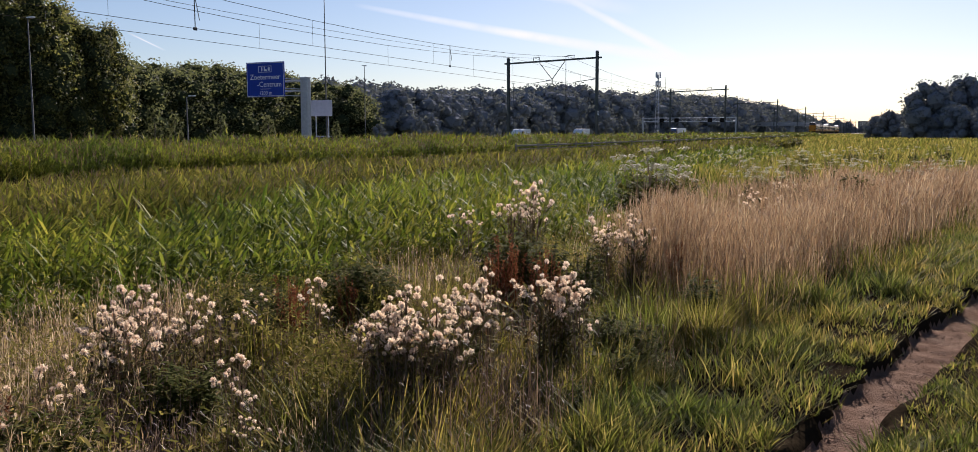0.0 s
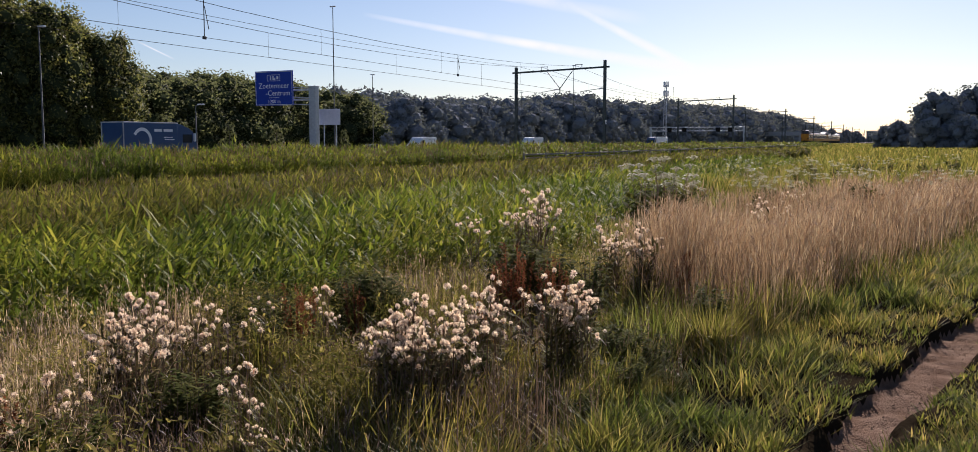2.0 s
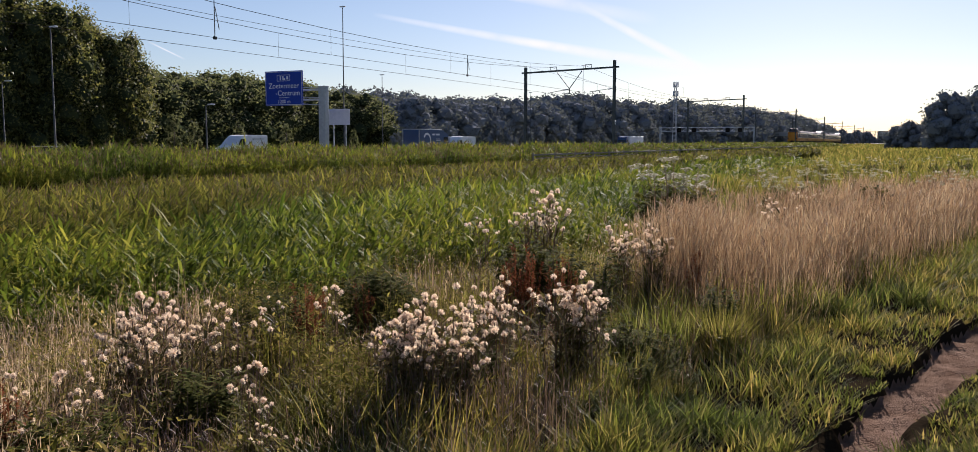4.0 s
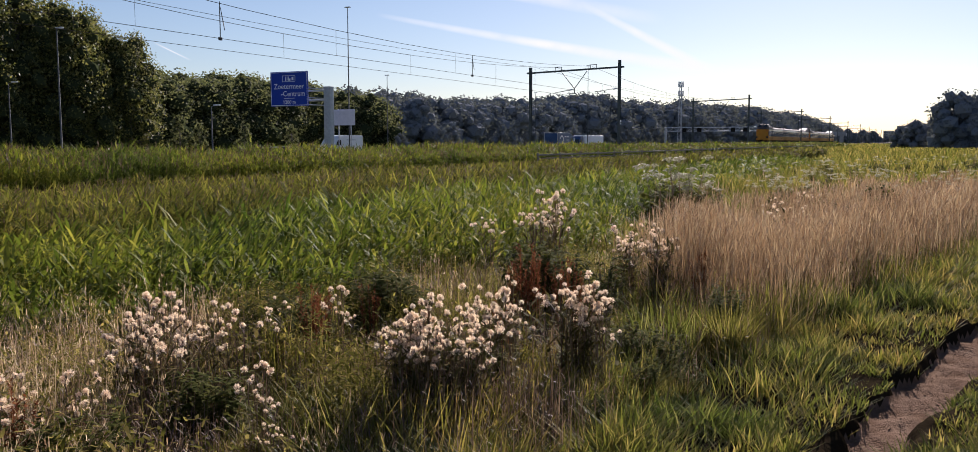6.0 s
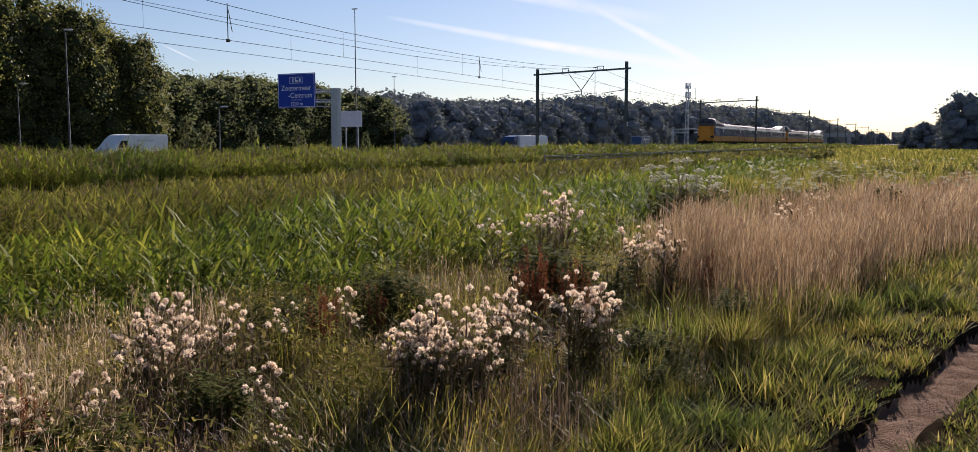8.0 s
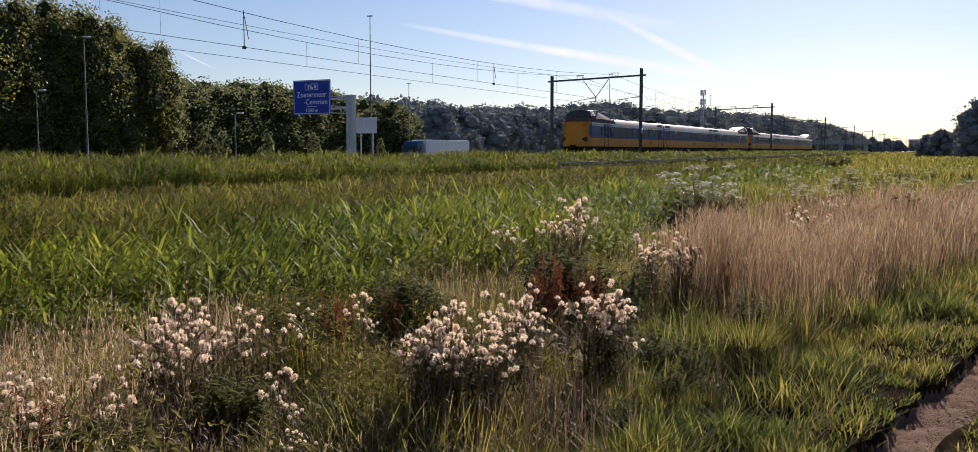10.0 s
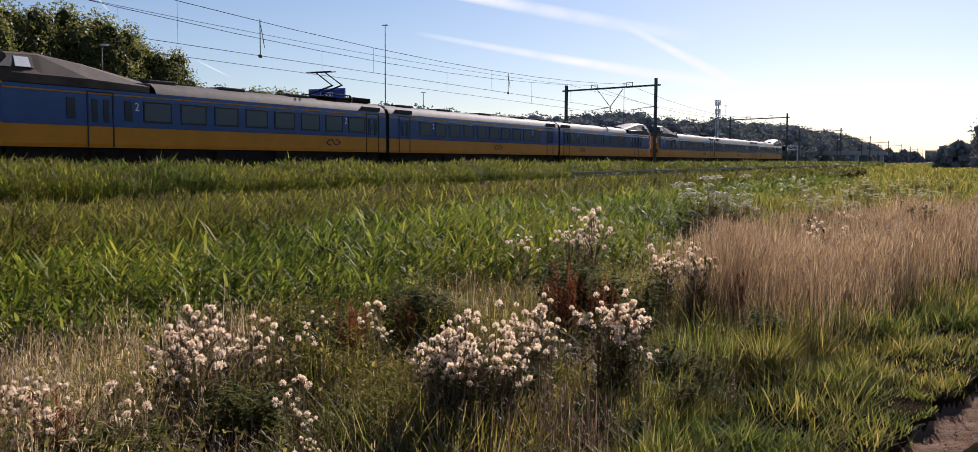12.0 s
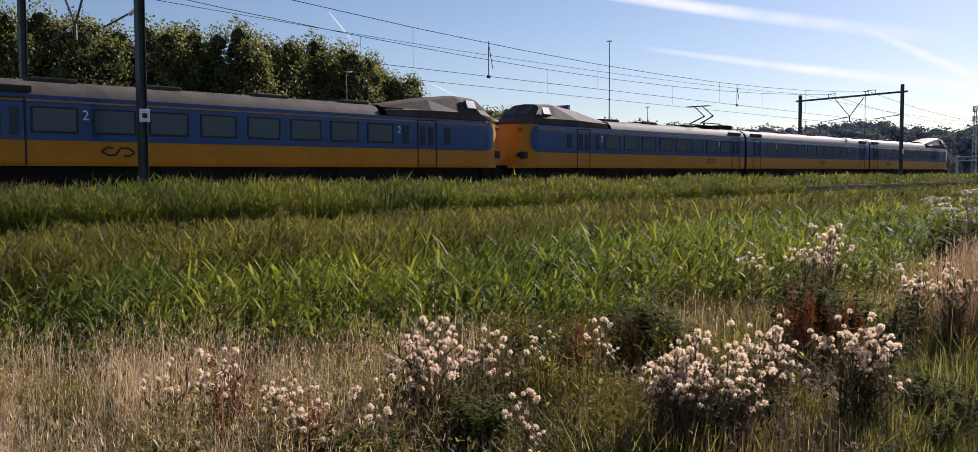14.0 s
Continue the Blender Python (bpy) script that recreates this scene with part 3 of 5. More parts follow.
def build_sign_portal():
    y = 300.0
    ob = thing("sign_gantry", "grey steel sign gantry spanning the motorway far off", "sign gantry", pose(0, y, 0))
    for x in (-79.5, -48.5):
        part("leg", box((x - 0.3, -0.3, 0), (x + 0.3, 0.3, 6.6), 0.04), M["galv"], ob)
    for z in (5.2, 6.4):
        part("chord", box((-80, -0.2, z - 0.15), (-48, 0.2, z + 0.15), 0.03), M["galv"], ob)
    bm = bmesh.new()
    for k in range(20):
        xa = -80 + k * 1.6
        add_rod(bm, (xa, 0, 5.2 if k % 2 else 6.4), (xa + 1.6, 0, 6.4 if k % 2 else 5.2), 0.07, n=4)
    part("lattice", bm, M["galv"], ob)
    for x in (-73, -68, -57, -53):
        part("signal_box", box((x - 0.7, -0.4, 4.9), (x + 0.7, -0.2, 6.3), 0.04), M["under"], ob)


build_sign_portal()


def build_viaduct():
    ob = thing("viaduct", "pale concrete viaduct far along the railway", "bridge", pose(0, 620, 0))
    part("deck", box((-150, -4, 5.6), (-46, 4, 7.2), 0.1), M["concrete"], ob)
    for x in (-140, -115, -90, -64, -49):
        part("pier", box((x - 1, -3, 0), (x + 1, 3, 5.6), 0.1), M["concrete"], ob)
    for k in range(6):
        part("parapet_panel", box((-150 + k * 17.3, -4.1, 7.2), (-150 + k * 17.3 + 17.2, -3.9, 8.2), 0.03), M["concrete"], ob)


build_viaduct()


def build_towers():
    for x, y, w, h in ((-33, 1700, 26, 28), (-60, 1750, 18, 21), (-8, 1800, 30, 17), (-96, 1650, 40, 16)):
        ob = thing("apartment_building", "pale flat-roofed apartment block far on the horizon", "building", pose(x, y, 0), group="far apartment blocks")
        part("wall", box((-w / 2, 0, 0), (w / 2, 14, h), 0.1), M["concrete"], ob)
        part("roof", box((-w / 2 - 0.4, -0.4, h), (w / 2 + 0.4, 14.4, h + 0.6)), M["under"], ob)
        me = None
        for r in range(int(h / 3.2)):
            for c in range(int(w / 4)):
                if me is None:
                    win = part("window", box((-1.1, -0.06, 0), (1.1, 0.02, 1.6)), M["window"], ob)
                    me = win.data
                else:
                    win = attach("window", me, ob)
                win.location = (-w / 2 + 2 + c * 4, 0, 1.2 + r * 3.2)


build_towers()


# ---- trees ----
def leaf_cloud(centres, radii, n, size, seed, tall=1.05):
    """Many small pointed leaves on and in the lobes of a crown."""
    g = np.random.default_rng(seed)
    w = radii ** 2
    k = g.choice(len(centres), n, p=w / w.sum())
    d = g.normal(size=(n, 3))
    d /= np.linalg.norm(d, axis=1)[:, None]
    rad = radii[k] * (0.42 + 0.62 * g.random(n) ** 0.6)
    c = centres[k] + d * rad[:, None] * np.array([1, 1, tall])
    nrm = d + g.normal(size=(n, 3)) * 0.8
    nrm /= np.linalg.norm(nrm, axis=1)[:, None]
    t = np.cross(nrm, g.normal(size=(n, 3)))
    t /= np.linalg.norm(t, axis=1)[:, None]
    b = np.cross(nrm, t)
    s = (size * (0.55 + 0.9 * g.random(n)))[:, None]
    v = np.stack([c - t * s, c + b * s * 0.75 + t * s * 0.2, c - b * s * 0.75 + t * s * 0.3], 1).reshape(-1, 3)
    return v, np.arange(n * 3).reshape(-1, 3)


def build_tree(name, label, height, width, lobes, leaves, size, mat, seed, low=0.15, tall=False, group=""):
    g = np.random.default_rng(seed)
    ob = thing(name, label, "tree", group=group)
    bm = bmesh.new()
    add_rod(bm, (0, 0, -0.3), (0.1, 0.05, height * 0.45), height * 0.022, height * 0.013, 8)
    add_rod(bm, (0.1, 0.05, height * 0.45), (0.0, 0.1, height * 0.9), height * 0.013, height * 0.003, 6)
    cs, rs = [], []
    for k in range(lobes):
        f = (k + 0.5) / lobes
        z = height * (low + (0.93 - low) * f)
        prof = math.sin(math.pi * min(1, 0.22 + 0.75 * f)) ** 0.7 if not tall else math.sin(math.pi * min(1, 0.3 + 0.64 * f)) ** 0.5
        q = k * 2.4 + g.random() * 0.8
        off = width * 0.5 * prof * (0.35 + 0.5 * g.random())
        r = width * ((0.105 if tall else 0.15) + (0.08 if tall else 0.1) * g.random()) * (0.55 + 0.6 * prof)
        c = (off * math.cos(q), off * math.sin(q), z)
        cs.append(c), rs.append(r)
        add_rod(bm, (0.05, 0.05, max(0.1 * height, z - off * 0.9 - 0.5)), (c[0] * 0.9, c[1] * 0.9, z), height * 0.007, height * 0.002, 5)
    part("trunk", bm, M["bark"], ob)
    cs, rs = np.array(cs), np.array(rs)
    v, t = leaf_cloud(cs, rs, leaves, size, seed, 1.45 if tall else 1.05)
    attach("crown", mesh_of("crown", v, None, t, mat), ob)
    # filler blobs in the lobes, coloured for inner shade, or haze on far trees
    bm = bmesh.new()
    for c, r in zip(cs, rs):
        s = bmesh.ops.create_icosphere(bm, subdivisions=1, radius=r * (0.68 if mat == M["haze_leaf"] else 0.6))
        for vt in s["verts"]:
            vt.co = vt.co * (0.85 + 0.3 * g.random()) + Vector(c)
    part("inner_foliage", bm, M["haze_core"] if mat == M["haze_leaf"] else M["shade_core"], ob)
    return ob


def scatter_trees():
    g = np.random.default_rng(11)
    pop = [build_tree("poplar_tree", "tall dense green poplar beside the motorway", 17, 11, 64, 20000, 0.165, M["poplar"], 20 + k, 0.05, True, "tall poplars") for k in range(3)]
    mid = [build_tree("woodland_tree", "dense green broadleaved tree in the woods' edge", 13, 12, 30, 7500, 0.22, M["wood_leaf"], 30 + k, 0.05, False, "woodland trees") for k in range(3)]
    # far trees carry their haze in the leaf and core colours
    far = [build_tree("woodland_tree", "tree in a distant wood, coloured blue-grey for haze", 13, 13, 30, 3000, 0.36, M["haze_leaf"], 60 + k, 0.05, False, "distant woodland trees") for k in range(3)]
    sap = [build_tree("young_tree", "small young tree before the woods", 4.5, 2.6, 12, 1500, 0.1, M["wood_leaf"], 40 + k, 0.2, True, "young trees") for k in range(2)]
    sap_far = build_tree("young_tree", "small young tree before a distant wood, coloured for haze", 4.5, 3.2, 12, 700, 0.16, M["haze_leaf"], 43, 0.1, False, "young trees")
    used = set()

    def put(src, x, y, s, z=0.0, wide=1.0):
        m = pose(x, y, z, 0, 0, g.random() * 360)
        if src in used:
            o = copy_thing(src, m)
        else:
            o = src
            used.add(src)
        o.matrix_basis = m @ Matrix.Diagonal((wide * s * (0.92 + 0.16 * g.random()), wide * s * (0.92 + 0.16 * g.random()), s, 1))
    # tall poplars: two staggered rows, ending in a rounded clump
    for k in range(15):
        y = 78 - k * 4.1 + g.normal() * 0.4
        put(pop[k % 3], -87 + g.normal() * 0.8 - (2.5 if k % 2 else 0), y, float(np.interp(math.degrees(math.atan2(88, max(y, 1))), [47.5, 48.6, 50, 52, 57, 64, 90], [0.72, 0.86, 0.96, 1.03, 1.04, 1.0, 1.0])) * (0.97 + 0.07 * g.random()))
    for k in range(6):
        y = 79.5 - k * 9
        put(pop[k % 3], -94, y, float(np.interp(math.degrees(math.atan2(94, max(y, 1))), [49, 50, 52, 57, 64, 90], [0.8, 0.88, 1.0, 1.04, 0.98, 0.98])))
    for az, x, sc in ((49.6, -90, 0.93), (50.6, -91, 1.0), (48.2, -88, 0.84), (52.0, -90, 1.05)):
        put(pop[int(g.integers(3))], x, -x / math.tan(radians(az)), sc)
    for k in range(2):
        put(pop[k % 3], -101 + g.normal() * 1.5, 56 - k * 14, 1.1 + 0.1 * g.random())
    # the long edge of the woods: height falls and rises along the motorway
    ys = 92.0
    while ys < 1150:
        az = math.degrees(math.atan2(100, ys))
        top = np.interp(az, [4, 5.6, 7, 8.5, 10, 13, 15, 16.2, 17.2, 18.5, 20.5, 23, 26, 31, 35, 41, 47], [0.9, 1.25, 1.7, 2.0, 2.3, 2.6, 2.7, 2.2, 2.65, 3.1, 3.0, 2.75, 2.85, 3.2, 3.5, 4.2, 4.4])
        for row, x in ((0, -96), (1, -104), (2, -113)):
            if row == 2 and ys > 330:
                continue
            yy = ys + (0.5 * row) * 8 + g.normal() * 1.2
            xx = x + g.normal() * 2.0
            h = 1.6 + math.hypot(xx, yy) * math.tan(radians(top))
            s = h / 13.3 * (0.88 + 0.16 * g.random()) * (1.0 if row else 0.92)
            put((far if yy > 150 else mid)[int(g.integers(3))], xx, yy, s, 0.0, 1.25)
        ys += max(6.0, ys * 0.034)
    # bushes and young trees along the foot of the woods
    for az in (45.0, 43.8, 41.2, 38.4, 34.2, 31.5, 29.0, 28.2, 25.2, 24.4, 23.2, 22.6, 21.4, 20.6, 19.3, 18.4, 17.2, 16.0, 14.8):
        x = -83 + g.normal() * 1.5
        y = -x / math.tan(radians(az))
        put(sap[int(g.integers(2))] if az > 33 else sap_far, x, y, (0.75 + 0.35 * g.random()) * (1.0 if az > 30 else 1.35))
    # low thicket that closes the far end of the line
    for k in range(26):
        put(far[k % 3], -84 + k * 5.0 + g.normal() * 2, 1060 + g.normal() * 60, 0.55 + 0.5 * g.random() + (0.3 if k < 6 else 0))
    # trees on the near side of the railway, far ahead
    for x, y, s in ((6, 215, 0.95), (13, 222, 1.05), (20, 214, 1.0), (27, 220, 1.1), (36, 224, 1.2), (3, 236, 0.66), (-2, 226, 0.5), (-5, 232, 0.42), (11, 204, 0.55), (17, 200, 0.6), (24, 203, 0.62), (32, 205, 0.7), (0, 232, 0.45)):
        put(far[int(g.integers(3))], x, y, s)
    # row hidden behind these, added so the coach sides reflect dark trees
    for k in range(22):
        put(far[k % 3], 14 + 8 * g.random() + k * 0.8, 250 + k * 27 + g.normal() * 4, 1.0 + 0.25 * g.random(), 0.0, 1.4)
    # unseen trees beside the field, behind the viewer's right shoulder, added to darken coach reflections
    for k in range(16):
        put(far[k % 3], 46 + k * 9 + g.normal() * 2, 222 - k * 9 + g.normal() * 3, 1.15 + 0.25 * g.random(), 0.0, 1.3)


scatter_trees()


# ---- trains ----
HALF = [(1.36, 1.0), (1.41, 1.15), (1.42, 1.9), (1.41, 3.1), (1.37, 3.42), (1.26, 3.66), (1.0, 3.86), (0.55, 3.99), (0.0, 4.03)]
COACH = 26.5


def loft_strip(points, ys, inner=0.0):
    """A strip of the coach's shell between profile points, swept along y on both sides."""
    bm = bmesh.new()
    for s in (1, -1):
        rows = [[bm.verts.new((s * (p[0] - inner), y, p[1])) for p in points] for y in ys]
        for ra, rb in zip(rows, rows[1:]):
            for k in range(len(points) - 1):
                f = (ra[k], rb[k], rb[k + 1], ra[k + 1])
                bm.faces.new(f if s > 0 else f[::-1])
    return bm


def coach_side_parts(ob, y0, y1, windows, doors, narrow=()):
    """Windows and doors on both sides; each window is a rubber frame round a pane."""
    frame_me, pane_me = {}, {}
    for s in (1, -1):
        for y, w in windows:
            if w not in frame_me:
                o = bmesh.new()
                zs = (2.2, 2.98)
                for lo, hi in (((-w / 2 - 0.07, zs[0] - 0.07), (w / 2 + 0.07, zs[0])), ((-w / 2 - 0.07, zs[1]), (w / 2 + 0.07, zs[1] + 0.07)),
                               ((-w / 2 - 0.07, zs[0]), (-w / 2, zs[1])), ((w / 2, zs[0]), (w / 2 + 0.07, zs[1]))):
                    add_box(o, (-0.03, lo[0], lo[1]), (0.015, hi[0], hi[1]), 0.006)
                fr = part("window", o, M["dark"], ob)
                frame_me[w] = fr.data
                pn = part("pane", box((-0.03, -w / 2, zs[0]), (0.0, w / 2, zs[1])), M["sky_toned_glass"], fr)
                pane_me[w] = pn.data
            else:
                fr = attach("window", frame_me[w], ob)
                attach("pane", pane_me[w], fr)
            fr.location = (s * 1.425, y, 0)
            fr.rotation_euler = (0, 0, 0 if s > 0 else math.pi)
        for y in doors:
            bm = bmesh.new()
            for dy in (-0.62, 0.62):
                add_box(bm, (s * 1.425 - 0.012, y + dy - 0.03, 1.02), (s * 1.425 + 0.012, y + dy + 0.03, 3.3))
            add_box(bm, (s * 1.425 - 0.01, y - 0.62, 3.26), (s * 1.425 + 0.01, y + 0.62, 3.32))
            dr = part("door", bm, M["dark"], ob, "dark seams of a folding door")
            for dy in (-0.28, 0.28):
                part("door_pane", box((s * 1.43 - 0.02, y + dy - 0.14, 2.05), (s * 1.43 + 0.008, y + dy + 0.14, 3.0), 0.005), M["window"], dr)
            part("step", box((s * 1.4 - 0.15, y - 0.5, 0.82), (s * 1.4 + 0.04, y + 0.5, 0.9)), M["under"], dr)


def running_gear(ob, y0, y1):
    part("underframe", box((-1.15, y0 + 0.6, 0.06), (1.15, y1 - 0.6, 1.02), 0.05), M["under"], ob)
    for yc in (y0 + 3.6, y1 - 3.6):
        bm = bmesh.new()
        for s in (1, -1):
            add_box(bm, (s * 1.05 - 0.09, yc - 1.9, 0.42), (s * 1.05 + 0.09, yc + 1.9, 0.72), 0.03)
            for dy in (-1.25, 1.25):
                add_box(bm, (s * 1.05 - 0.14, yc + dy - 0.2, 0.3), (s * 1.05 + 0.14, yc + dy + 0.2, 0.75), 0.03)
        bogie = part("bogie", bm, M["under"], ob)
        for dy in (-1.25, 1.25):
            part("wheelset", rod((-0.8, yc + dy, 0.46), (0.8, yc + dy, 0.46), 0.46, n=20), M["rail"], bogie)
    for k in range(3):
        part("equipment_box", box((-1.3, y0 + 7 + k * 4.2, 0.42), (1.3, y0 + 10 + k * 4.2, 1.0), 0.06), M["under"], ob)


def number_two(ob, y, s=1):
    o = lettering("2", 0.5, M["sign_white"], ob, pose(s * 1.432, y, 2.62, 90, 0, 90 if s > 0 else -90))
    return o


def wave_mark(ob, y, s):
    """Dark double-arrow mark, drawn as plain bent bars."""
    bm = bmesh.new()
    x = s * 1.418
    for (ya, za), (yb, zb) in (((-0.62, 1.5), (-0.38, 1.66)), ((-0.38, 1.66), (-0.1, 1.66)), ((-0.1, 1.66), (0.12, 1.4)), ((0.12, 1.4), (0.4, 1.4)), ((0.4, 1.4), (0.62, 1.54)),
                               ((-0.62, 1.5), (-0.38, 1.36)), ((-0.38, 1.36), (-0.2, 1.38)), ((0.62, 1.54), (0.38, 1.68)), ((0.38, 1.68), (0.2, 1.66))):
        add_rod(bm, (x, y + ya, za), (x, y + yb, zb), 0.035, n=6)
    part("side_mark", bm, M["dark"], ob, "dark angular double-arrow mark")


def build_coach(kind, flip, panto=False):
    """A coach of an older yellow and blue electric train; a driving coach has its nose at -y when flip is 1."""
    ob = thing("train_coach", "yellow and blue electric train coach with a sooty roof" if kind == "mid" else "yellow and blue driving coach with a raised cab", "train", group="coaches of the train")
    L = COACH
    nose = kind == "cab"
    # unflipped coach: y from 0 (nose side) to L
    start = 1.25 if nose else 0.18
    ys = [start + (L - 0.18 - start) * k / 24 for k in range(25)]
    part("lower_panel", loft_strip(HALF[:3], ys), M["yellow"], ob, "yellow lower side")
    yb = [y for y in ys]
    if nose:
        yb = [1.3] + [y for y in ys if y > 1.6]
        # rounded end of the blue band
        for s in (1, -1):
            bm = bmesh.new()
            rows = [[bm.verts.new((s * x, y, z)) for z in (za, zb)] for x, y, za, zb in
                    ((1.362, 0.7, 2.35, 2.95), (1.378, 0.8, 2.1, 3.18), (1.398, 0.95, 1.99, 3.28), (1.414, 1.1, 1.93, 3.34), (1.427, 1.3, 1.9, 3.36))]
            for ra, rb in zip(rows, rows[1:]):
                f = (ra[0], rb[0], rb[1], ra[1])
                bm.faces.new(f if s > 0 else f[::-1])
            part("blue_band_end", bm, M["blue"], ob)
    part("upper_panel", loft_strip(HALF[2:5], yb), M["blue"], ob, "blue upper side")
    part("gutter_stripe", loft_strip([(1.425, 3.2), (1.423, 3.26)], yb), M["yellow"], ob, "thin yellow line under the roof")
    part("waist_line", loft_strip([(1.43, 1.88), (1.43, 1.94)], yb), M["blue"], ob)
    rs = [y for y in ys if y > 8.0] if nose else ys
    part("roof", loft_strip(HALF[4:], rs), M["roof"], ob, "grimy grey-brown roof", smooth=True)
    bm = bmesh.new()
    for yy in ([L - 0.2] if nose else [0.2, L - 0.2]):
        f = [bm.verts.new((p[0], yy, p[1])) for p in HALF] + [bm.verts.new((-p[0], yy, p[1])) for p in HALF[-2::-1]]
        bm.faces.new(f)
    part("end_wall", bm, M["dark"], ob)
    part("gangway", box((-1.2, L - 0.3, 0.95), (1.2, L + 0.04, 3.75), 0.08), M["dark"], ob, "black rubber gangway")
    if not nose:
        part("gangway", box((-1.2, -0.04, 0.95), (1.2, 0.3, 3.75), 0.08), M["dark"], ob, "black rubber gangway")
    running_gear(ob, 1.0 if nose else 0, L)
    if nose:
        build_nose(ob)
        wins = [(8.6 + 2.1 * k, 1.45) for k in range(8)]
        doors = [5.6, L - 1.6]
    else:
        wins = [(4.4 + 1.95 * k, 1.3) for k in range(10)]
        doors = [1.9, L - 2.0]
    coach_side_parts(ob, 0, L, wins, doors)
    for y in ((4.2, 7.0) if nose else ()):
        for s in (1, -1):
            part("narrow_window", box((s * 1.43 - 0.012, y - 0.2, 2.15), (s * 1.43 + 0.008, y + 0.2, 3.0), 0.004), M["window"], ob)
    for s in (1, -1):
        for y in ((7.45, 22.25) if nose else (5.375, 21.0)):
            number_two(ob, y, s)
        wave_mark(ob, 21.1 if nose else L * 0.56, s)
    for k, y in enumerate((9.5, 14.0, 19.0, 23.0) if nose else (3.0, 8.0, 14.0, 20.0, 24.5)):
        part("roof_vent", box((-0.75, y - 0.8, 3.93), (0.75, y + 0.8, 4.1), 0.05), M["roof"], ob)
    for y in ((L - 1.6,) if nose else (2.0, L - 1.6)):
        for s in (1, -1):
            part("door_box", box((s * 1.3 - 0.09, y - 0.9, 3.5), (s * 1.3 + 0.05, y + 0.9, 3.72), 0.03), M["dark"], ob)
    if panto:
        build_pantograph(ob, L - 4.2)
    return ob


def build_nose(ob):
    """Flat yellow front with rounded corners, a lip, and a raised cab that slopes down into the roof."""
    # front wall: rounded in plan
    plan = [(0.0, 0.0), (0.7, 0.03), (1.1, 0.18), (1.3, 0.5), (1.38, 0.95), (1.41, 1.27)]
    bm = bmesh.new()
    zs = [1.0, 1.4, 1.9, 2.5, 3.1, 3.45]
    full = [(-p[0], p[1]) for p in plan[:0:-1]] + plan
    rows = [[bm.verts.new((x * (1 if z < 3.2 else 0.985), y + (0.06 * (z - 1.0) / 2.4) ** 1, z)) for x, y in full] for z in zs]
    for ra, rb in zip(rows, rows[1:]):
        for k in range(len(full) - 1):
            bm.faces.new((ra[k], ra[k + 1], rb[k + 1], rb[k]))
    part("front", bm, M["yellow"], ob, "worn yellow front", smooth=True)
    for s in (1, -1):
        part("headlight", rod((s * 1.0, 0.2, 1.72), (s * 0.98, -0.02, 1.72), 0.12, n=12), M["window"], ob)
        part("head_box", box((s * 1.18 - 0.16, 0.12, 1.5), (s * 1.18 + 0.16, 0.5, 1.9), 0.04), M["dark"], ob)
        part("tail_lamp", rod((s * 1.05, 0.2, 3.12), (s * 1.05, 0.03, 3.12), 0.1, n=10), M["tail_red"], ob)
        part("coupler_step", box((s * 1.0 - 0.25, 0.05, 0.55), (s * 1.0 + 0.25, 0.6, 0.98), 0.05), M["under"], ob)
    part("skirt", box((-1.2, 0.25, 0.3), (1.2, 1.4, 1.02), 0.1), M["under"], ob)
    part("coupler", box((-0.25, -0.55, 0.75), (0.25, 0.4, 1.15), 0.08), M["under"], ob)
    # cab hump: half widths and heights by station
    st = [(0.06, 1.18, 3.45, 1.0, 3.62), (0.5, 1.32, 3.45, 1.05, 3.75), (0.8, 1.36, 3.45, 1.08, 3.85), (1.75, 1.38, 3.45, 1.0, 4.62), (3.1, 1.38, 3.45, 1.02, 4.68), (5.2, 1.38, 3.45, 1.05, 4.45), (8.2, 1.37, 3.44, 1.0, 3.97)]
    bm = bmesh.new()
    rows = []
    for y, wl, zl, wt, zt in st:
        zm = zl + min(0.36, (zt - zl) * 0.5)
        ring = [(-wl, zl), (-wl * 0.97, zm), (-wt, zt - 0.1), (-wt * 0.75, zt), (0, zt + 0.05), (wt * 0.75, zt), (wt, zt - 0.1), (wl * 0.97, zm), (wl, zl)]
        rows.append([bm.verts.new((x, y, z)) for x, z in ring])
    for ra, rb in zip(rows, rows[1:]):
        for k in range(8):
            bm.faces.new((ra[k], ra[k + 1], rb[k + 1], rb[k]))
    bm.faces.new(rows[0][::-1])
    bmesh.ops.recalc_face_normals(bm, faces=bm.faces)
    part("cab_roof", bm, M["cab"], ob, "raised sooty brown cab roof")
    # windscreen and quarter lights
    def slab(pts, t):
        b2 = bmesh.new()
        vs = [b2.verts.new(p) for p in pts]
        f = b2.faces.new(vs)
        b2.normal_update()
        r = bmesh.ops.extrude_face_region(b2, geom=[f])
        for v in r["geom"]:
            if isinstance(v, bmesh.types.BMVert):
                v.co += f.normal * t
        bmesh.ops.recalc_face_normals(b2, faces=b2.faces)
        return b2
    part("windscreen", slab([(-0.95, 0.98, 4.04), (0.95, 0.98, 4.04), (0.85, 1.66, 4.55), (-0.85, 1.66, 4.55)], 0.03), M["window"], ob)
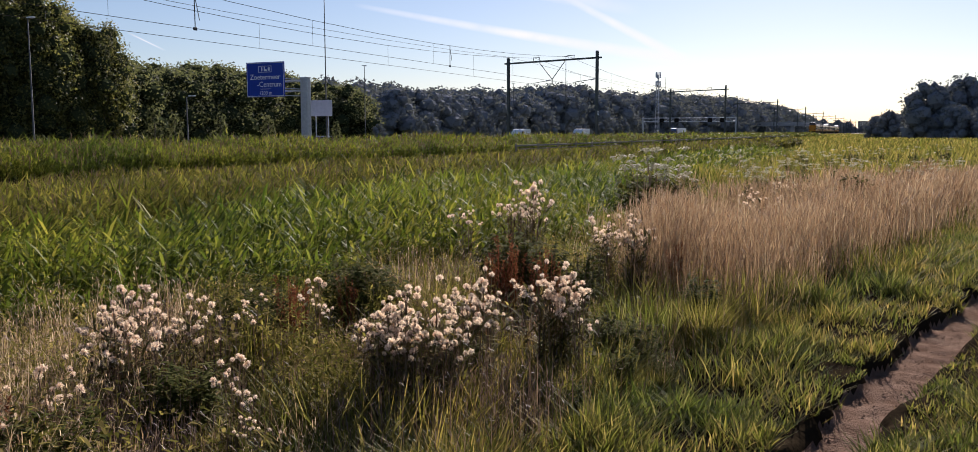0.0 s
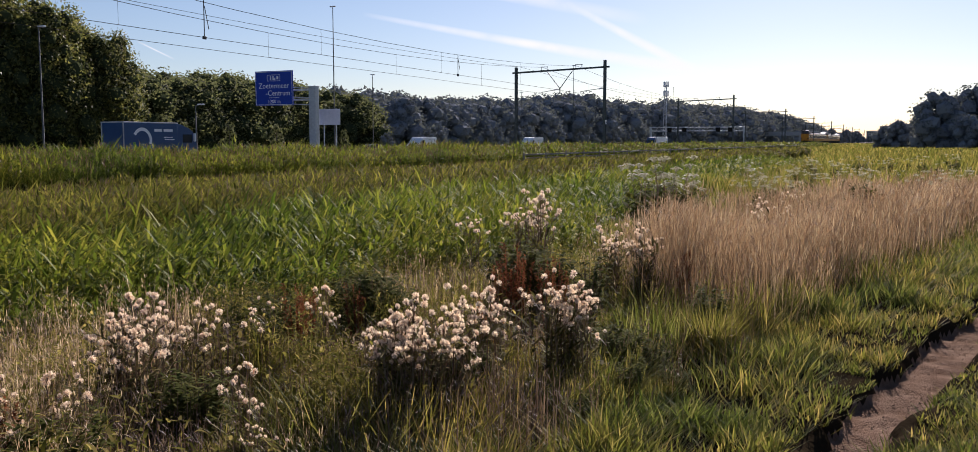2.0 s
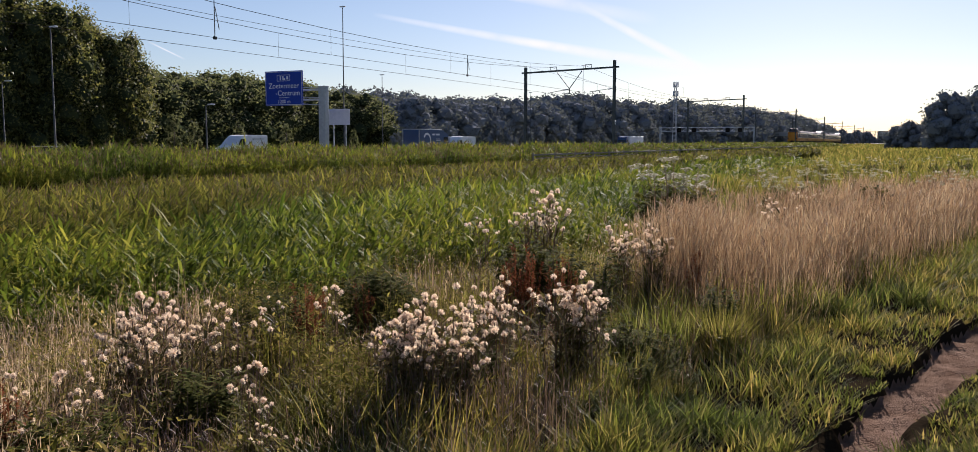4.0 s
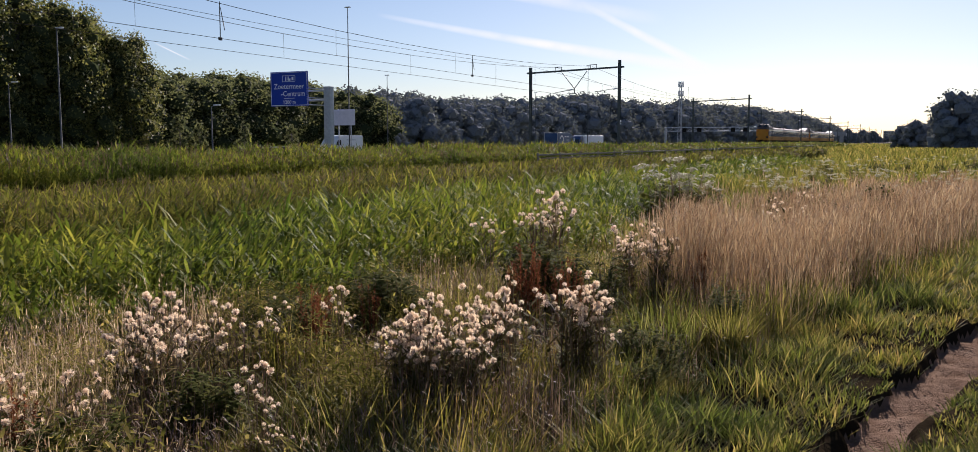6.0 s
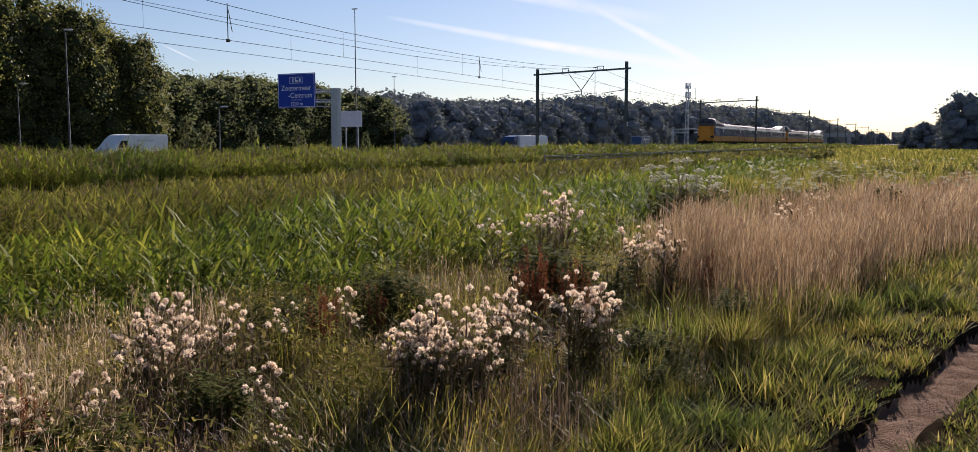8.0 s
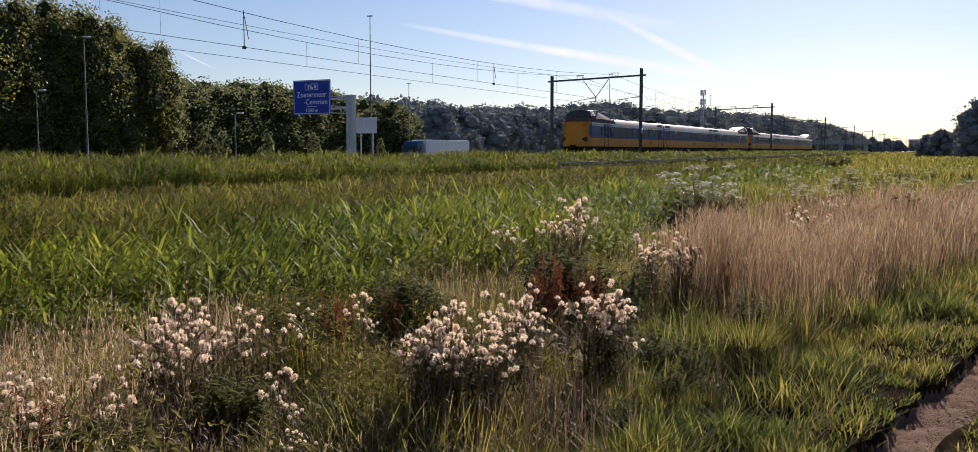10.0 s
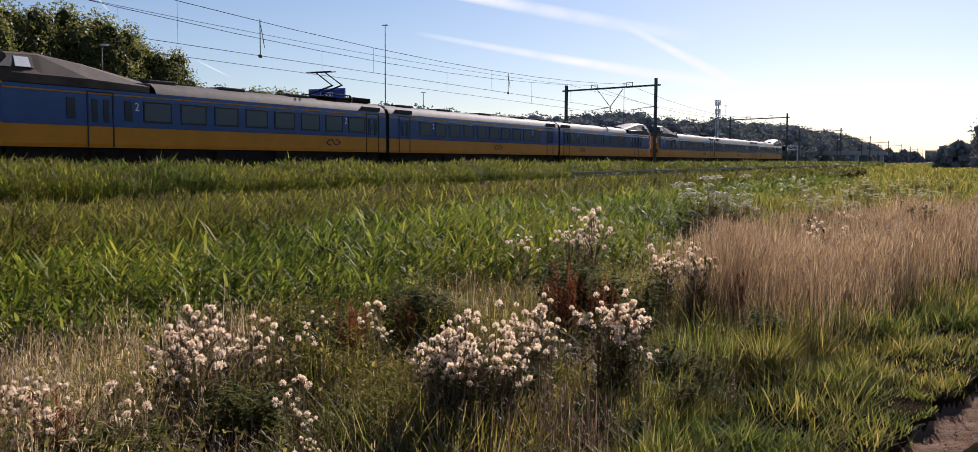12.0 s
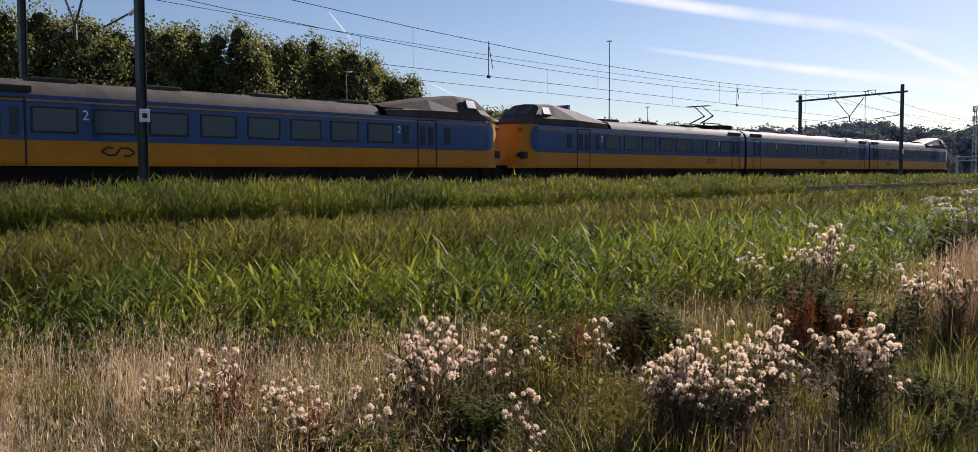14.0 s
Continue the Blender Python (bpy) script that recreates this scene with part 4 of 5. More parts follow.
    for s in (1, -1):
        sw = part("cab_side_window", slab([(s * 1.30, 1.25, 4.0), (s * 1.27, 2.75, 4.03), (s * 1.09, 2.75, 4.5), (s * 1.09, 1.85, 4.5)], 0.03), M["dark"], ob)
        # opaque pale grey: the window's brightness is put into its colour
        part("cab_pane", slab([(s * 1.30, 1.95, 4.05), (s * 1.29, 2.6, 4.06), (s * 1.12, 2.6, 4.45), (s * 1.12, 2.0, 4.45)], 0.04), M["plate"], sw, "cab window coloured pale grey for brightness")
    part("roof_step", box((-1.3, 7.0, 3.6), (1.3, 8.3, 3.85), 0.08), M["under"], ob)


def build_pantograph(ob, y):
    bm = bmesh.new()
    add_box(bm, (-0.9, y - 1.4, 4.08), (0.9, y + 1.4, 4.16), 0.02)
    for s in (-0.8, 0.8):
        for d in (-1.2, 1.2):
            add_rod(bm, (s, y + d, 3.98), (s, y + d, 4.32), 0.07, n=8)
    add_rod(bm, (-0.8, y - 1.2, 4.32), (-0.8, y + 1.2, 4.32), 0.04, n=6)
    add_rod(bm, (0.8, y - 1.2, 4.32), (0.8, y + 1.2, 4.32), 0.04, n=6)
    base = part("pantograph", bm, M["under"], ob, "dark pantograph on the roof")
    bm = bmesh.new()
    for s in (-0.45, 0.45):
        add_rod(bm, (s, y - 1.0, 4.32), (s * 0.8, y + 1.0, 4.95), 0.05, n=6)
        add_rod(bm, (s * 0.8, y + 1.0, 4.95), (s * 0.7, y - 0.5, 5.55), 0.035, n=6)
    for d in (-0.7, -0.3):
        add_rod(bm, (-0.9, y + d, 5.6), (0.9, y + d, 5.6), 0.03, n=6)
    part("pantograph_arm", bm, M["under"], base)
    part("switch_gear", box((-0.7, y + 1.7, 4.0), (0.7, y + 3.4, 4.28), 0.05), M["under"], ob)


TRAIN = []      # (coach, offset of its origin along the track from the coupling between the two sets, turned)


def build_train():
    cab = build_coach("cab", 1)
    pan = build_coach("cab", 1, True)
    mid = build_coach("mid", 0)
    here = pose(0, 0, 0)
    gap = 0.35
    for start, first in ((-3 * COACH - gap - 1.0, True), (gap, False)):
        a1 = pan if first else copy_thing(pan, here)
        b1 = mid if first else copy_thing(mid, here)
        c1 = cab if first else copy_thing(cab, here)
        TRAIN.append((a1, start, False))
        TRAIN.append((b1, start + COACH, False))
        TRAIN.append((c1, start + 3 * COACH, True))


build_train()


# ---- vehicles ----
def add_wheels(ob, xs, ys, r):
    for x in xs:
        for y in ys:
            w = part("wheel", rod((x - 0.12, y, r), (x + 0.12, y, r), r, n=18), M["dark"], ob)
            part("rim", rod((x - 0.125, y, r), (x + 0.125, y, r), r * 0.55, n=14), M["galv"], w)


def build_truck():
    """Box truck heading +y; its near side faces the railway."""
    ob = thing("box_truck", "dark blue box truck with a white and green ring", "truck")
    part("box_body", box((-1.27, 1.2, 0.95), (1.27, 6.9, 3.42), 0.05), M["truck_blue"], ob)
    part("roof_rail", box((-1.29, 1.18, 3.38), (1.29, 6.92, 3.47), 0.02), M["galv"], ob)
    part("cab", prism([(6.95, 0.6), (9.1, 0.6), (9.15, 1.6), (8.75, 2.7), (8.3, 3.0), (7.3, 3.35), (6.95, 3.35)], "x", -1.2, 1.2), M["truck_blue"], ob)
    part("windscreen", prism([(9.06, 1.75), (9.14, 1.75), (8.8, 2.65), (8.72, 2.65)], "x", -1.05, 1.05), M["window"], ob)
    for s in (1, -1):
        part("cab_window", box((s * 1.2 - 0.01, 7.5, 1.8), (s * 1.2 + 0.012, 8.6, 2.5), 0.005), M["window"], ob)
        part("mirror", box((s * 1.35 - 0.1, 8.7, 1.9), (s * 1.35 + 0.1, 8.85, 2.6), 0.03), M["white_paint"], ob)
    part("chassis", box((-0.9, 1.4, 0.5), (0.9, 8.6, 0.95), 0.04), M["under"], ob)
    add_wheels(ob, (-1.05, 1.05), (2.7, 7.9), 0.5)
    # ring mark in two colours
    for a0, a1, mt in ((30, 200, "white_paint"), (205, 350, "truck_green")):
        bm = bmesh.new()
        n = 14
        rows = []
        for k in range(n + 1):
            q = radians(a0 + (a1 - a0) * k / n)
            rows.append([bm.verts.new((1.278, 3.0 - rr * math.cos(q), 2.0 + rr * math.sin(q))) for rr in (0.75, 1.02)])
        for ra, rb in zip(rows, rows[1:]):
            bm.faces.new((ra[0], rb[0], rb[1], ra[1]))
        part("ring_mark", bm, M[mt], ob)
    for y, z, w in ((4.3, 2.7, 0.8), (5.3, 2.7, 1.0), (5.3, 2.2, 1.0), (5.4, 2.02, 1.1)):
        part("writing_bar", box((1.26, y, z), (1.276, y + w, z + (0.22 if z > 2.5 else 0.08))), M["white_paint"], ob)
    part("rear_door", box((-1.1, 1.17, 1.05), (1.1, 1.2, 3.3), 0.01), M["truck_blue"], ob)
    for x in (-1.18, 1.18):
        part("rear_post", box((x - 0.05, 1.16, 0.95), (x + 0.05, 1.21, 3.42)), M["galv"], ob)
    return ob


def build_van(length=7.3, height=2.75):
    """Long white van heading -y."""
    ob = thing("delivery_van", "long white delivery van with a sloping front", "van")
    L, H = length, height
    bm = prism([(0.0, 0.45), (0.05, 1.15), (0.9, 1.45), (1.75, H - 0.45), (2.3, H - 0.08), (2.9, H), (L - 0.1, H), (L, H - 0.15), (L, 0.45)], "x", -1.08, 1.08)
    bmesh.ops.bevel(bm, geom=list(bm.edges), offset=0.06, segments=2, affect="EDGES")
    part("body", bm, M["white_paint"], ob)
    part("windscreen", prism([(0.98, 1.5), (1.05, 1.5), (1.78, H - 0.55), (1.68, H - 0.55)], "x", -0.9, 0.9), M["window"], ob)
    for s in (1, -1):
        part("door_window", prism([(1.35, 1.5), (2.4, 1.5), (2.4, 2.15), (1.75, 2.15)], "x", s * 1.09 - 0.01, s * 1.09 + 0.01), M["window"], ob)
        part("side_writing", box((s * 1.085 - 0.006, 3.6, 2.1), (s * 1.085 + 0.006, 5.6, 2.25)), M["plate"], ob)
        part("sill", box((s * 1.07 - 0.03, 0.9, 0.4), (s * 1.07 + 0.03, L - 0.4, 0.6), 0.01), M["dark"], ob)
        part("tail_light", box((s * 0.98 - 0.06, L - 0.01, 0.9), (s * 0.98 + 0.06, L + 0.02, 1.5)), M["tail_red"], ob)
    add_wheels(ob, (-0.95, 0.95), (1.1, L - 2.0), 0.36)
    return ob


def build_car(mat, label):
    """Estate car heading +y."""
    ob = thing("passenger_car", label, "car", group="motorway cars")
    bm = prism([(0.0, 0.35), (-0.02, 0.85), (0.25, 0.95), (3.3, 0.95), (4.3, 0.78), (4.4, 0.4)], "x", -0.88, 0.88)
    bmesh.ops.bevel(bm, geom=list(bm.edges), offset=0.06, segments=2, affect="EDGES")
    part("body", bm, mat, ob)
    part("cabin", prism([(0.1, 0.93), (0.45, 1.4), (2.2, 1.42), (3.1, 0.93)], "x", -0.74, 0.74), M["window"], ob)
    bm = prism([(0.4, 1.38), (0.5, 1.47), (2.1, 1.49), (2.3, 1.4)], "x", -0.72, 0.72)
    part("roof", bm, mat, ob)
    for s in (1, -1):
        part("tail_light", box((s * 0.75 - 0.1, -0.05, 0.7), (s * 0.75 + 0.1, 0.02, 0.9)), M["tail_red"], ob)
        part("headlight", box((s * 0.65 - 0.14, 4.22, 0.62), (s * 0.65 + 0.14, 4.4, 0.76), 0.02), M["sign_white"], ob)
    add_wheels(ob, (-0.8, 0.8), (0.85, 3.5), 0.32)
    return ob


truck = build_truck()
van = build_van()
silver_car = build_car(M["car_grey"], "silver estate car on the motorway")
dark_car = build_car(M["car_red"], "dark grey estate car on the motorway")


def build_semi():
    """Articulated lorry heading -y: a dark cab and a long white trailer."""
    ob = thing("lorry", "articulated lorry with a dark cab and long white trailer", "truck")
    part("trailer", box((-1.27, 2.9, 1.15), (1.27, 16.4, 3.45), 0.05), M["white_paint"], ob, "white box trailer")
    part("trailer_skirt", box((-1.2, 4.5, 0.5), (1.2, 15.8, 1.15), 0.04), M["under"], ob)
    bm = prism([(0.0, 0.5), (-0.03, 1.5), (0.15, 2.6), (0.6, 3.2), (2.2, 3.3), (2.3, 0.5)], "x", -1.22, 1.22)
    bmesh.ops.bevel(bm, geom=list(bm.edges), offset=0.06, segments=2, affect="EDGES")
    part("cab", bm, M["truck_blue"], ob, "dark blue cab")
    part("windscreen", prism([(-0.04, 1.6), (0.02, 1.6), (0.2, 2.5), (0.12, 2.5)], "x", -1.05, 1.05), M["window"], ob)
    for s in (1, -1):
        part("cab_window", box((s * 1.22 - 0.01, 0.5, 1.7), (s * 1.22 + 0.012, 1.5, 2.4), 0.005), M["window"], ob)
        part("mirror", box((s * 1.38 - 0.1, 0.1, 1.8), (s * 1.38 + 0.1, 0.25, 2.5), 0.03), M["dark"], ob)
    add_wheels(ob, (-1.05, 1.05), (1.0, 4.2, 11.5, 12.8, 14.1), 0.5)
    return ob


lorry = build_semi()
far_van = build_van(6.2, 2.6)
far_van["label"] = "short white delivery van on the far carriageway"
cars = [copy_thing(silver_car, pose(0, 0, 0)), copy_thing(dark_car, pose(0, 0, 0)), copy_thing(silver_car, pose(0, 0, 0))]


# ---- vegetation ----
def polar_points(n, r0, r1, az0, az1, power=1.0):
    """Points on the plan, thinning out with distance from where the path begins."""
    r = r0 + (r1 - r0) * rng.random(n) ** power
    q = np.radians(az0 + (az1 - az0) * rng.random(n))
    return -r * np.sin(q), r * np.cos(q), r


def in_poly(x, y, poly):
    inside = np.zeros(len(x), bool)
    for (xa, ya), (xb, yb) in zip(poly, poly[1:] + poly[:1]):
        cross = ((ya > y) != (yb > y)) & (x < (xb - xa) * (y - ya) / ((yb - ya) or 1e-9) + xa)
        inside ^= cross
    return inside


BELT = [(-1.17, 8.0), (-0.5, 10.6), (0.14, 13.6), (1.9, 21), (3.4, 27), (0.6, 26), (-1.2, 19), (-2.9, 13.2), (-2.75, 9.6), (-1.9, 8.4)]


def reed_edge(y):
    return np.interp(y, [0, 3, 4.5, 6, 8, 11, 16, 30], [9.0, 8.2, 6.8, 5.5, 4.7, 4.4, 4.8, 6.0]) + 0.3 * np.sin(y * 0.9) + 0.25 * np.sin(y * 2.3 + 1)


def stuff(name, data, label, category):
    return tagged(new(name, data), label, category, kind="stuff")


def stand(x, y):
    return np.stack([x, y, ground_z(x, y) - 0.02], 1)


def build_verge():
    """Short tufted grass along both sides of the path and under everything near."""
    x, y, r = polar_points(70000, 2.8, 34, -14, 78, 1.15)
    n, per = 19000, 13
    ty = 2.8 + 22 * rng.random(n) ** 1.5
    tx = path_x(ty) + rng.uniform(-2.1, 2.2, n)
    spread = np.repeat(0.025 + 0.035 * rng.random(n), per)
    x2 = np.repeat(tx, per) + rng.normal(0, 1, n * per) * spread
    y2 = np.repeat(ty, per) + rng.normal(0, 1, n * per) * spread
    k = (x2 - path_x(y2) > -1.2 - 0.9 * value_noise(x2, y2, 0.9, 107))
    x, y = np.concatenate([x, x2[k]]), np.concatenate([y, y2[k]])
    r = np.hypot(x, y)
    pd = np.abs(x - path_x(y))
    edge = 0.13 + 0.2 * value_noise(x, y, 0.3, 9)
    keep = (pd > edge) & (-x < reed_edge(y) + 0.4) & (rng.random(len(x)) < 0.08 + 1.2 * value_noise(x, y, 0.25, 19) ** 1.6)
    x, y, r, pd = x[keep], y[keep], r[keep], pd[keep]
    n = len(x)
    h = (0.10 + 0.10 * np.clip((pd - 0.2) / 0.8, 0, 1)) * (0.4 + 0.8 * rng.random(n)) * (0.35 + 1.2 * value_noise(x, y, 0.33, 2))
    w = 0.0085 * np.maximum(1, r / 8) * (0.5 + 0.8 * rng.random(n))
    b = stand(x, y)
    b[:, 2] = np.where(pd < 0.62, np.maximum(b[:, 2], np.where(pd > 0.2, -0.01, -0.07)), b[:, 2])
    s = blades(b, h, h * (0.25 + 1.3 * rng.random(n)), rng.random(n) * 6.283, w, 0.45)
    stuff("verge_grass", mesh_of("verge_grass", *s, M["verge"]), "short bright green grass lining an earth path", "grass")


def build_meadow():
    """Taller mixed growth between path and reeds: green blades, leafy weeds and dry stems in patches."""
    x, y, r = polar_points(360000, 2.9, 40, -10, 78, 1.25)
    pd = x - path_x(y)
    keep = ((pd < -0.9 - 0.7 * value_noise(x, y, 0.8, 4)) | (pd > 2.2)) & (-x < reed_edge(y) + 1.0)
    keep &= rng.random(len(x)) < 0.02 + 1.3 * value_noise(x, y, 0.3, 31) ** 1.8
    x, y, r = x[keep], y[keep], r[keep]
    az = np.degrees(np.arctan2(-x, y))
    dryness = 0.8 * value_noise(x, y, 0.8, 12) + np.clip((az - 43) / 30, -0.3, 0.4)
    belt = in_poly(x, y, BELT)
    dry = (dryness + 0.5 * rng.random(len(x)) - 0.45 * np.clip((-x - reed_edge(y) + 1.4) / 1.2, 0, 1) > 0.7) & ~belt
    green = ~dry & (~belt | (rng.random(len(x)) < 0.4))
    hh = 0.34 * (0.3 + 1.1 * value_noise(x, y, 0.6, 21)) * (0.45 + 0.8 * rng.random(len(x)))
    hh = hh * np.interp(reed_edge(y) + x, [-1, 0.2, 1.2, 9], [0.6, 0.6, 1, 1])
    n = green.sum()
    w = 0.0065 * np.maximum(1, r[green] / 7) * (0.5 + rng.random(n))
    s = blades(stand(x[green], y[green]), hh[green], hh[green] * (0.15 + 1.3 * rng.random(n) ** 1.3), rng.random(n) * 6.283, w, 0.45)
    stuff("meadow_grass", mesh_of("meadow_grass", *s, M["grass"]), "uneven green meadow grass", "grass")
    n = dry.sum()
    hd = hh[dry] * (1.1 + 0.6 * rng.random(n)) * np.interp(az[dry], [40, 50, 60], [1.0, 1.25, 1.3])
    b = stand(x[dry], y[dry])
    az2 = rng.normal(0.4, 1.8, n)
    lean = hd * (0.08 + 0.9 * rng.random(n) ** 1.6)
    s1 = blades(b, hd, lean, az2, 0.0022 * np.maximum(1, r[dry] / 6))
    tip = b + np.stack([np.cos(az2) * lean, np.sin(az2) * lean, hd], 1) * 0.88
    sets = [s1]
    for j in range(5):
        k = rng.random(n) < 0.6
        m = k.sum()
        sets.append(blades(tip[k] + rng.normal(0, 0.012, (m, 3)), 0.035 * rng.uniform(-0.2, 1, m), 0.03 * rng.random(m), rng.random(m) * 6.283, 0.004 * np.maximum(1, r[dry][k] / 6)))
    stuff("dry_grass", mesh_of("dry_grass", *joined(*sets), M["dry"]), "straw-coloured dry grass gone to seed", "grass")
    # dead brown stalks
    x, y, r = polar_points(26000, 3.6, 9, 8, 66, 1.0)
    keep = (x - path_x(y) < -1.0) & (-x < reed_edge(y)) & (rng.random(len(x)) < 1.2 * value_noise(x, y, 0.6, 91) ** 1.5)
    x, y, r = x[keep], y[keep], r[keep]
    n = len(x)
    h = 0.46 * (0.4 + 0.7 * rng.random(n)) * (0.6 + 0.6 * value_noise(x, y, 0.7, 93))
    s1 = blades(stand(x, y), h, h * 0.6 * rng.random(n) ** 1.6, rng.random(n) * 6.283, 0.0038)
    tip = stand(x, y)
    tip[:, 2] += h * 0.8
    s2 = blades(tip + rng.normal(0, 0.012, (n, 3)), 0.05 * rng.random(n), 0.03, rng.random(n) * 6.283, 0.005)
    stuff("dead_stalks", mesh_of("dead_stalks", *joined(s1, s2), M["stalk"]), "thin dead reddish-brown stalks", "stalks")
    # leafy weeds with many small leaves up their stems
    x, y, r = polar_points(40000, 3.2, 12, -6, 78, 1.1)
    pd = x - path_x(y)
    keep = (pd < -1.5 - 0.8 * value_noise(x, y, 0.7, 79)) & (-x < reed_edge(y) + 0.3) & (rng.random(len(x)) < 1.25 * value_noise(x, y, 0.45, 71) ** 1.4)
    x, y, r = x[keep], y[keep], r[keep]
    n = len(x)
    top = 0.5 * (0.25 + 0.9 * value_noise(x, y, 0.55, 77)) * (0.55 + 0.55 * rng.random(n))
    sets = [blades(stand(x, y), top, top * 0.3 * rng.random(n), rng.random(n) * 6.283, 0.004)]
    for j in range(9):
        f = 0.2 + 0.85 * rng.random(n)
        p = stand(x, y) + rng.normal(0, 0.022, (n, 3))
        p[:, 2] += top * f
        ln = 0.02 + 0.04 * rng.random(n)
        sets.append(blades(p, ln * rng.uniform(-0.5, 0.9, n), ln, rng.random(n) * 6.283, 0.009 + 0.012 * rng.random(n)))
    stuff("weeds", mesh_of("weeds", *joined(*sets), M["weed"]), "leafy olive-green weeds with small leaves", "weeds")


def build_belt():
    """The tall ripe reddish grass beside the path, with feathery heads."""
    n = 120000
    x, y = rng.uniform(-3.4, 4.0, n), 7.6 + 20 * rng.random(n) ** 1.5
    jx, jy = x + rng.normal(0, 0.22, n), y + rng.normal(0, 0.5, n)
    keep = in_poly(jx, jy, BELT) & (rng.random(n) < 0.1 + 0.95 * value_noise(x, y, 0.35, 41))
    x, y = x[keep], y[keep]
    n = len(x)
    r = np.hypot(x, y)
    b = stand(x, y)
    h = (0.42 + 0.62 * value_noise(x, y, 0.55, 17)) * (0.5 + 0.7 * rng.random(n))
    az = rng.normal(0.5, 1.3, n)
    lean = h * (0.05 + 0.5 * rng.random(n) ** 1.4)
    s1 = blades(b, h, lean, az, 0.004 * np.maximum(1, r / 9))
    tip = b + np.stack([np.cos(az) * lean, np.sin(az) * lean, h], 1) * 0.78
    sets = [s1]
    for j in range(3):
        q = az + rng.normal(0, 1.3, n)
        sets.append(blades(tip + rng.normal(0, 0.012, (n, 3)), h * (0.04 + 0.12 * rng.random(n)), h * (0.03 + 0.09 * rng.random(n)), q, 0.005 * np.maximum(1, r / 9)))
    stuff("ripe_grass", mesh_of("ripe_grass", *joined(*sets), M["dry_pink"]), "tall ripe reddish-tan grass with feathery heads", "grass")


def reed_field(x, y, r, h, leaves, plume, width=0.021, make=blades):
    n = len(x)
    b = stand(x, y)
    az0 = rng.normal(0.3, 0.9, n)
    sway = h * (0.06 + 0.16 * rng.random(n))
    grow = np.maximum(1, r / 20)
    sets = [make(b, h, sway, az0, 0.007 * grow, 0.6)]
    for j in range(leaves):
        f = 0.2 + 0.75 * (j + rng.random(n)) / leaves
        p = b + np.stack([np.cos(az0) * sway, np.sin(az0) * sway, np.zeros(n)], 1) * (f ** 1.6)[:, None]
        p[:, 2] += h * f
        q = az0 + rng.normal(0, 1.3, n)
        ln = (0.18 + 0.22 * rng.random(n)) * h
        up = ln * rng.uniform(-0.35, 0.95, n)
        sets.append(make(p, up, ln * 0.75, q, width * grow * (0.7 + 0.6 * rng.random(n)), 0.5))
    heads = None
    if plume > 0:
        k = rng.random(n) < plume
        m = k.sum()
        tip = b[k] + np.stack([np.cos(az0[k]) * sway[k], np.sin(az0[k]) * sway[k], h[k] * 0.96], 1)
        heads = joined(*[make(tip - np.array([0, 0, 0.05]) * j, 0.13 * (0.6 + 0.8 * rng.random(m)), 0.08 * rng.random(m) + 0.02, az0[k] + rng.normal(0, 0.9, m), 0.014 * grow[k], 0.6) for j in range(4)])
    return joined(*sets), heads


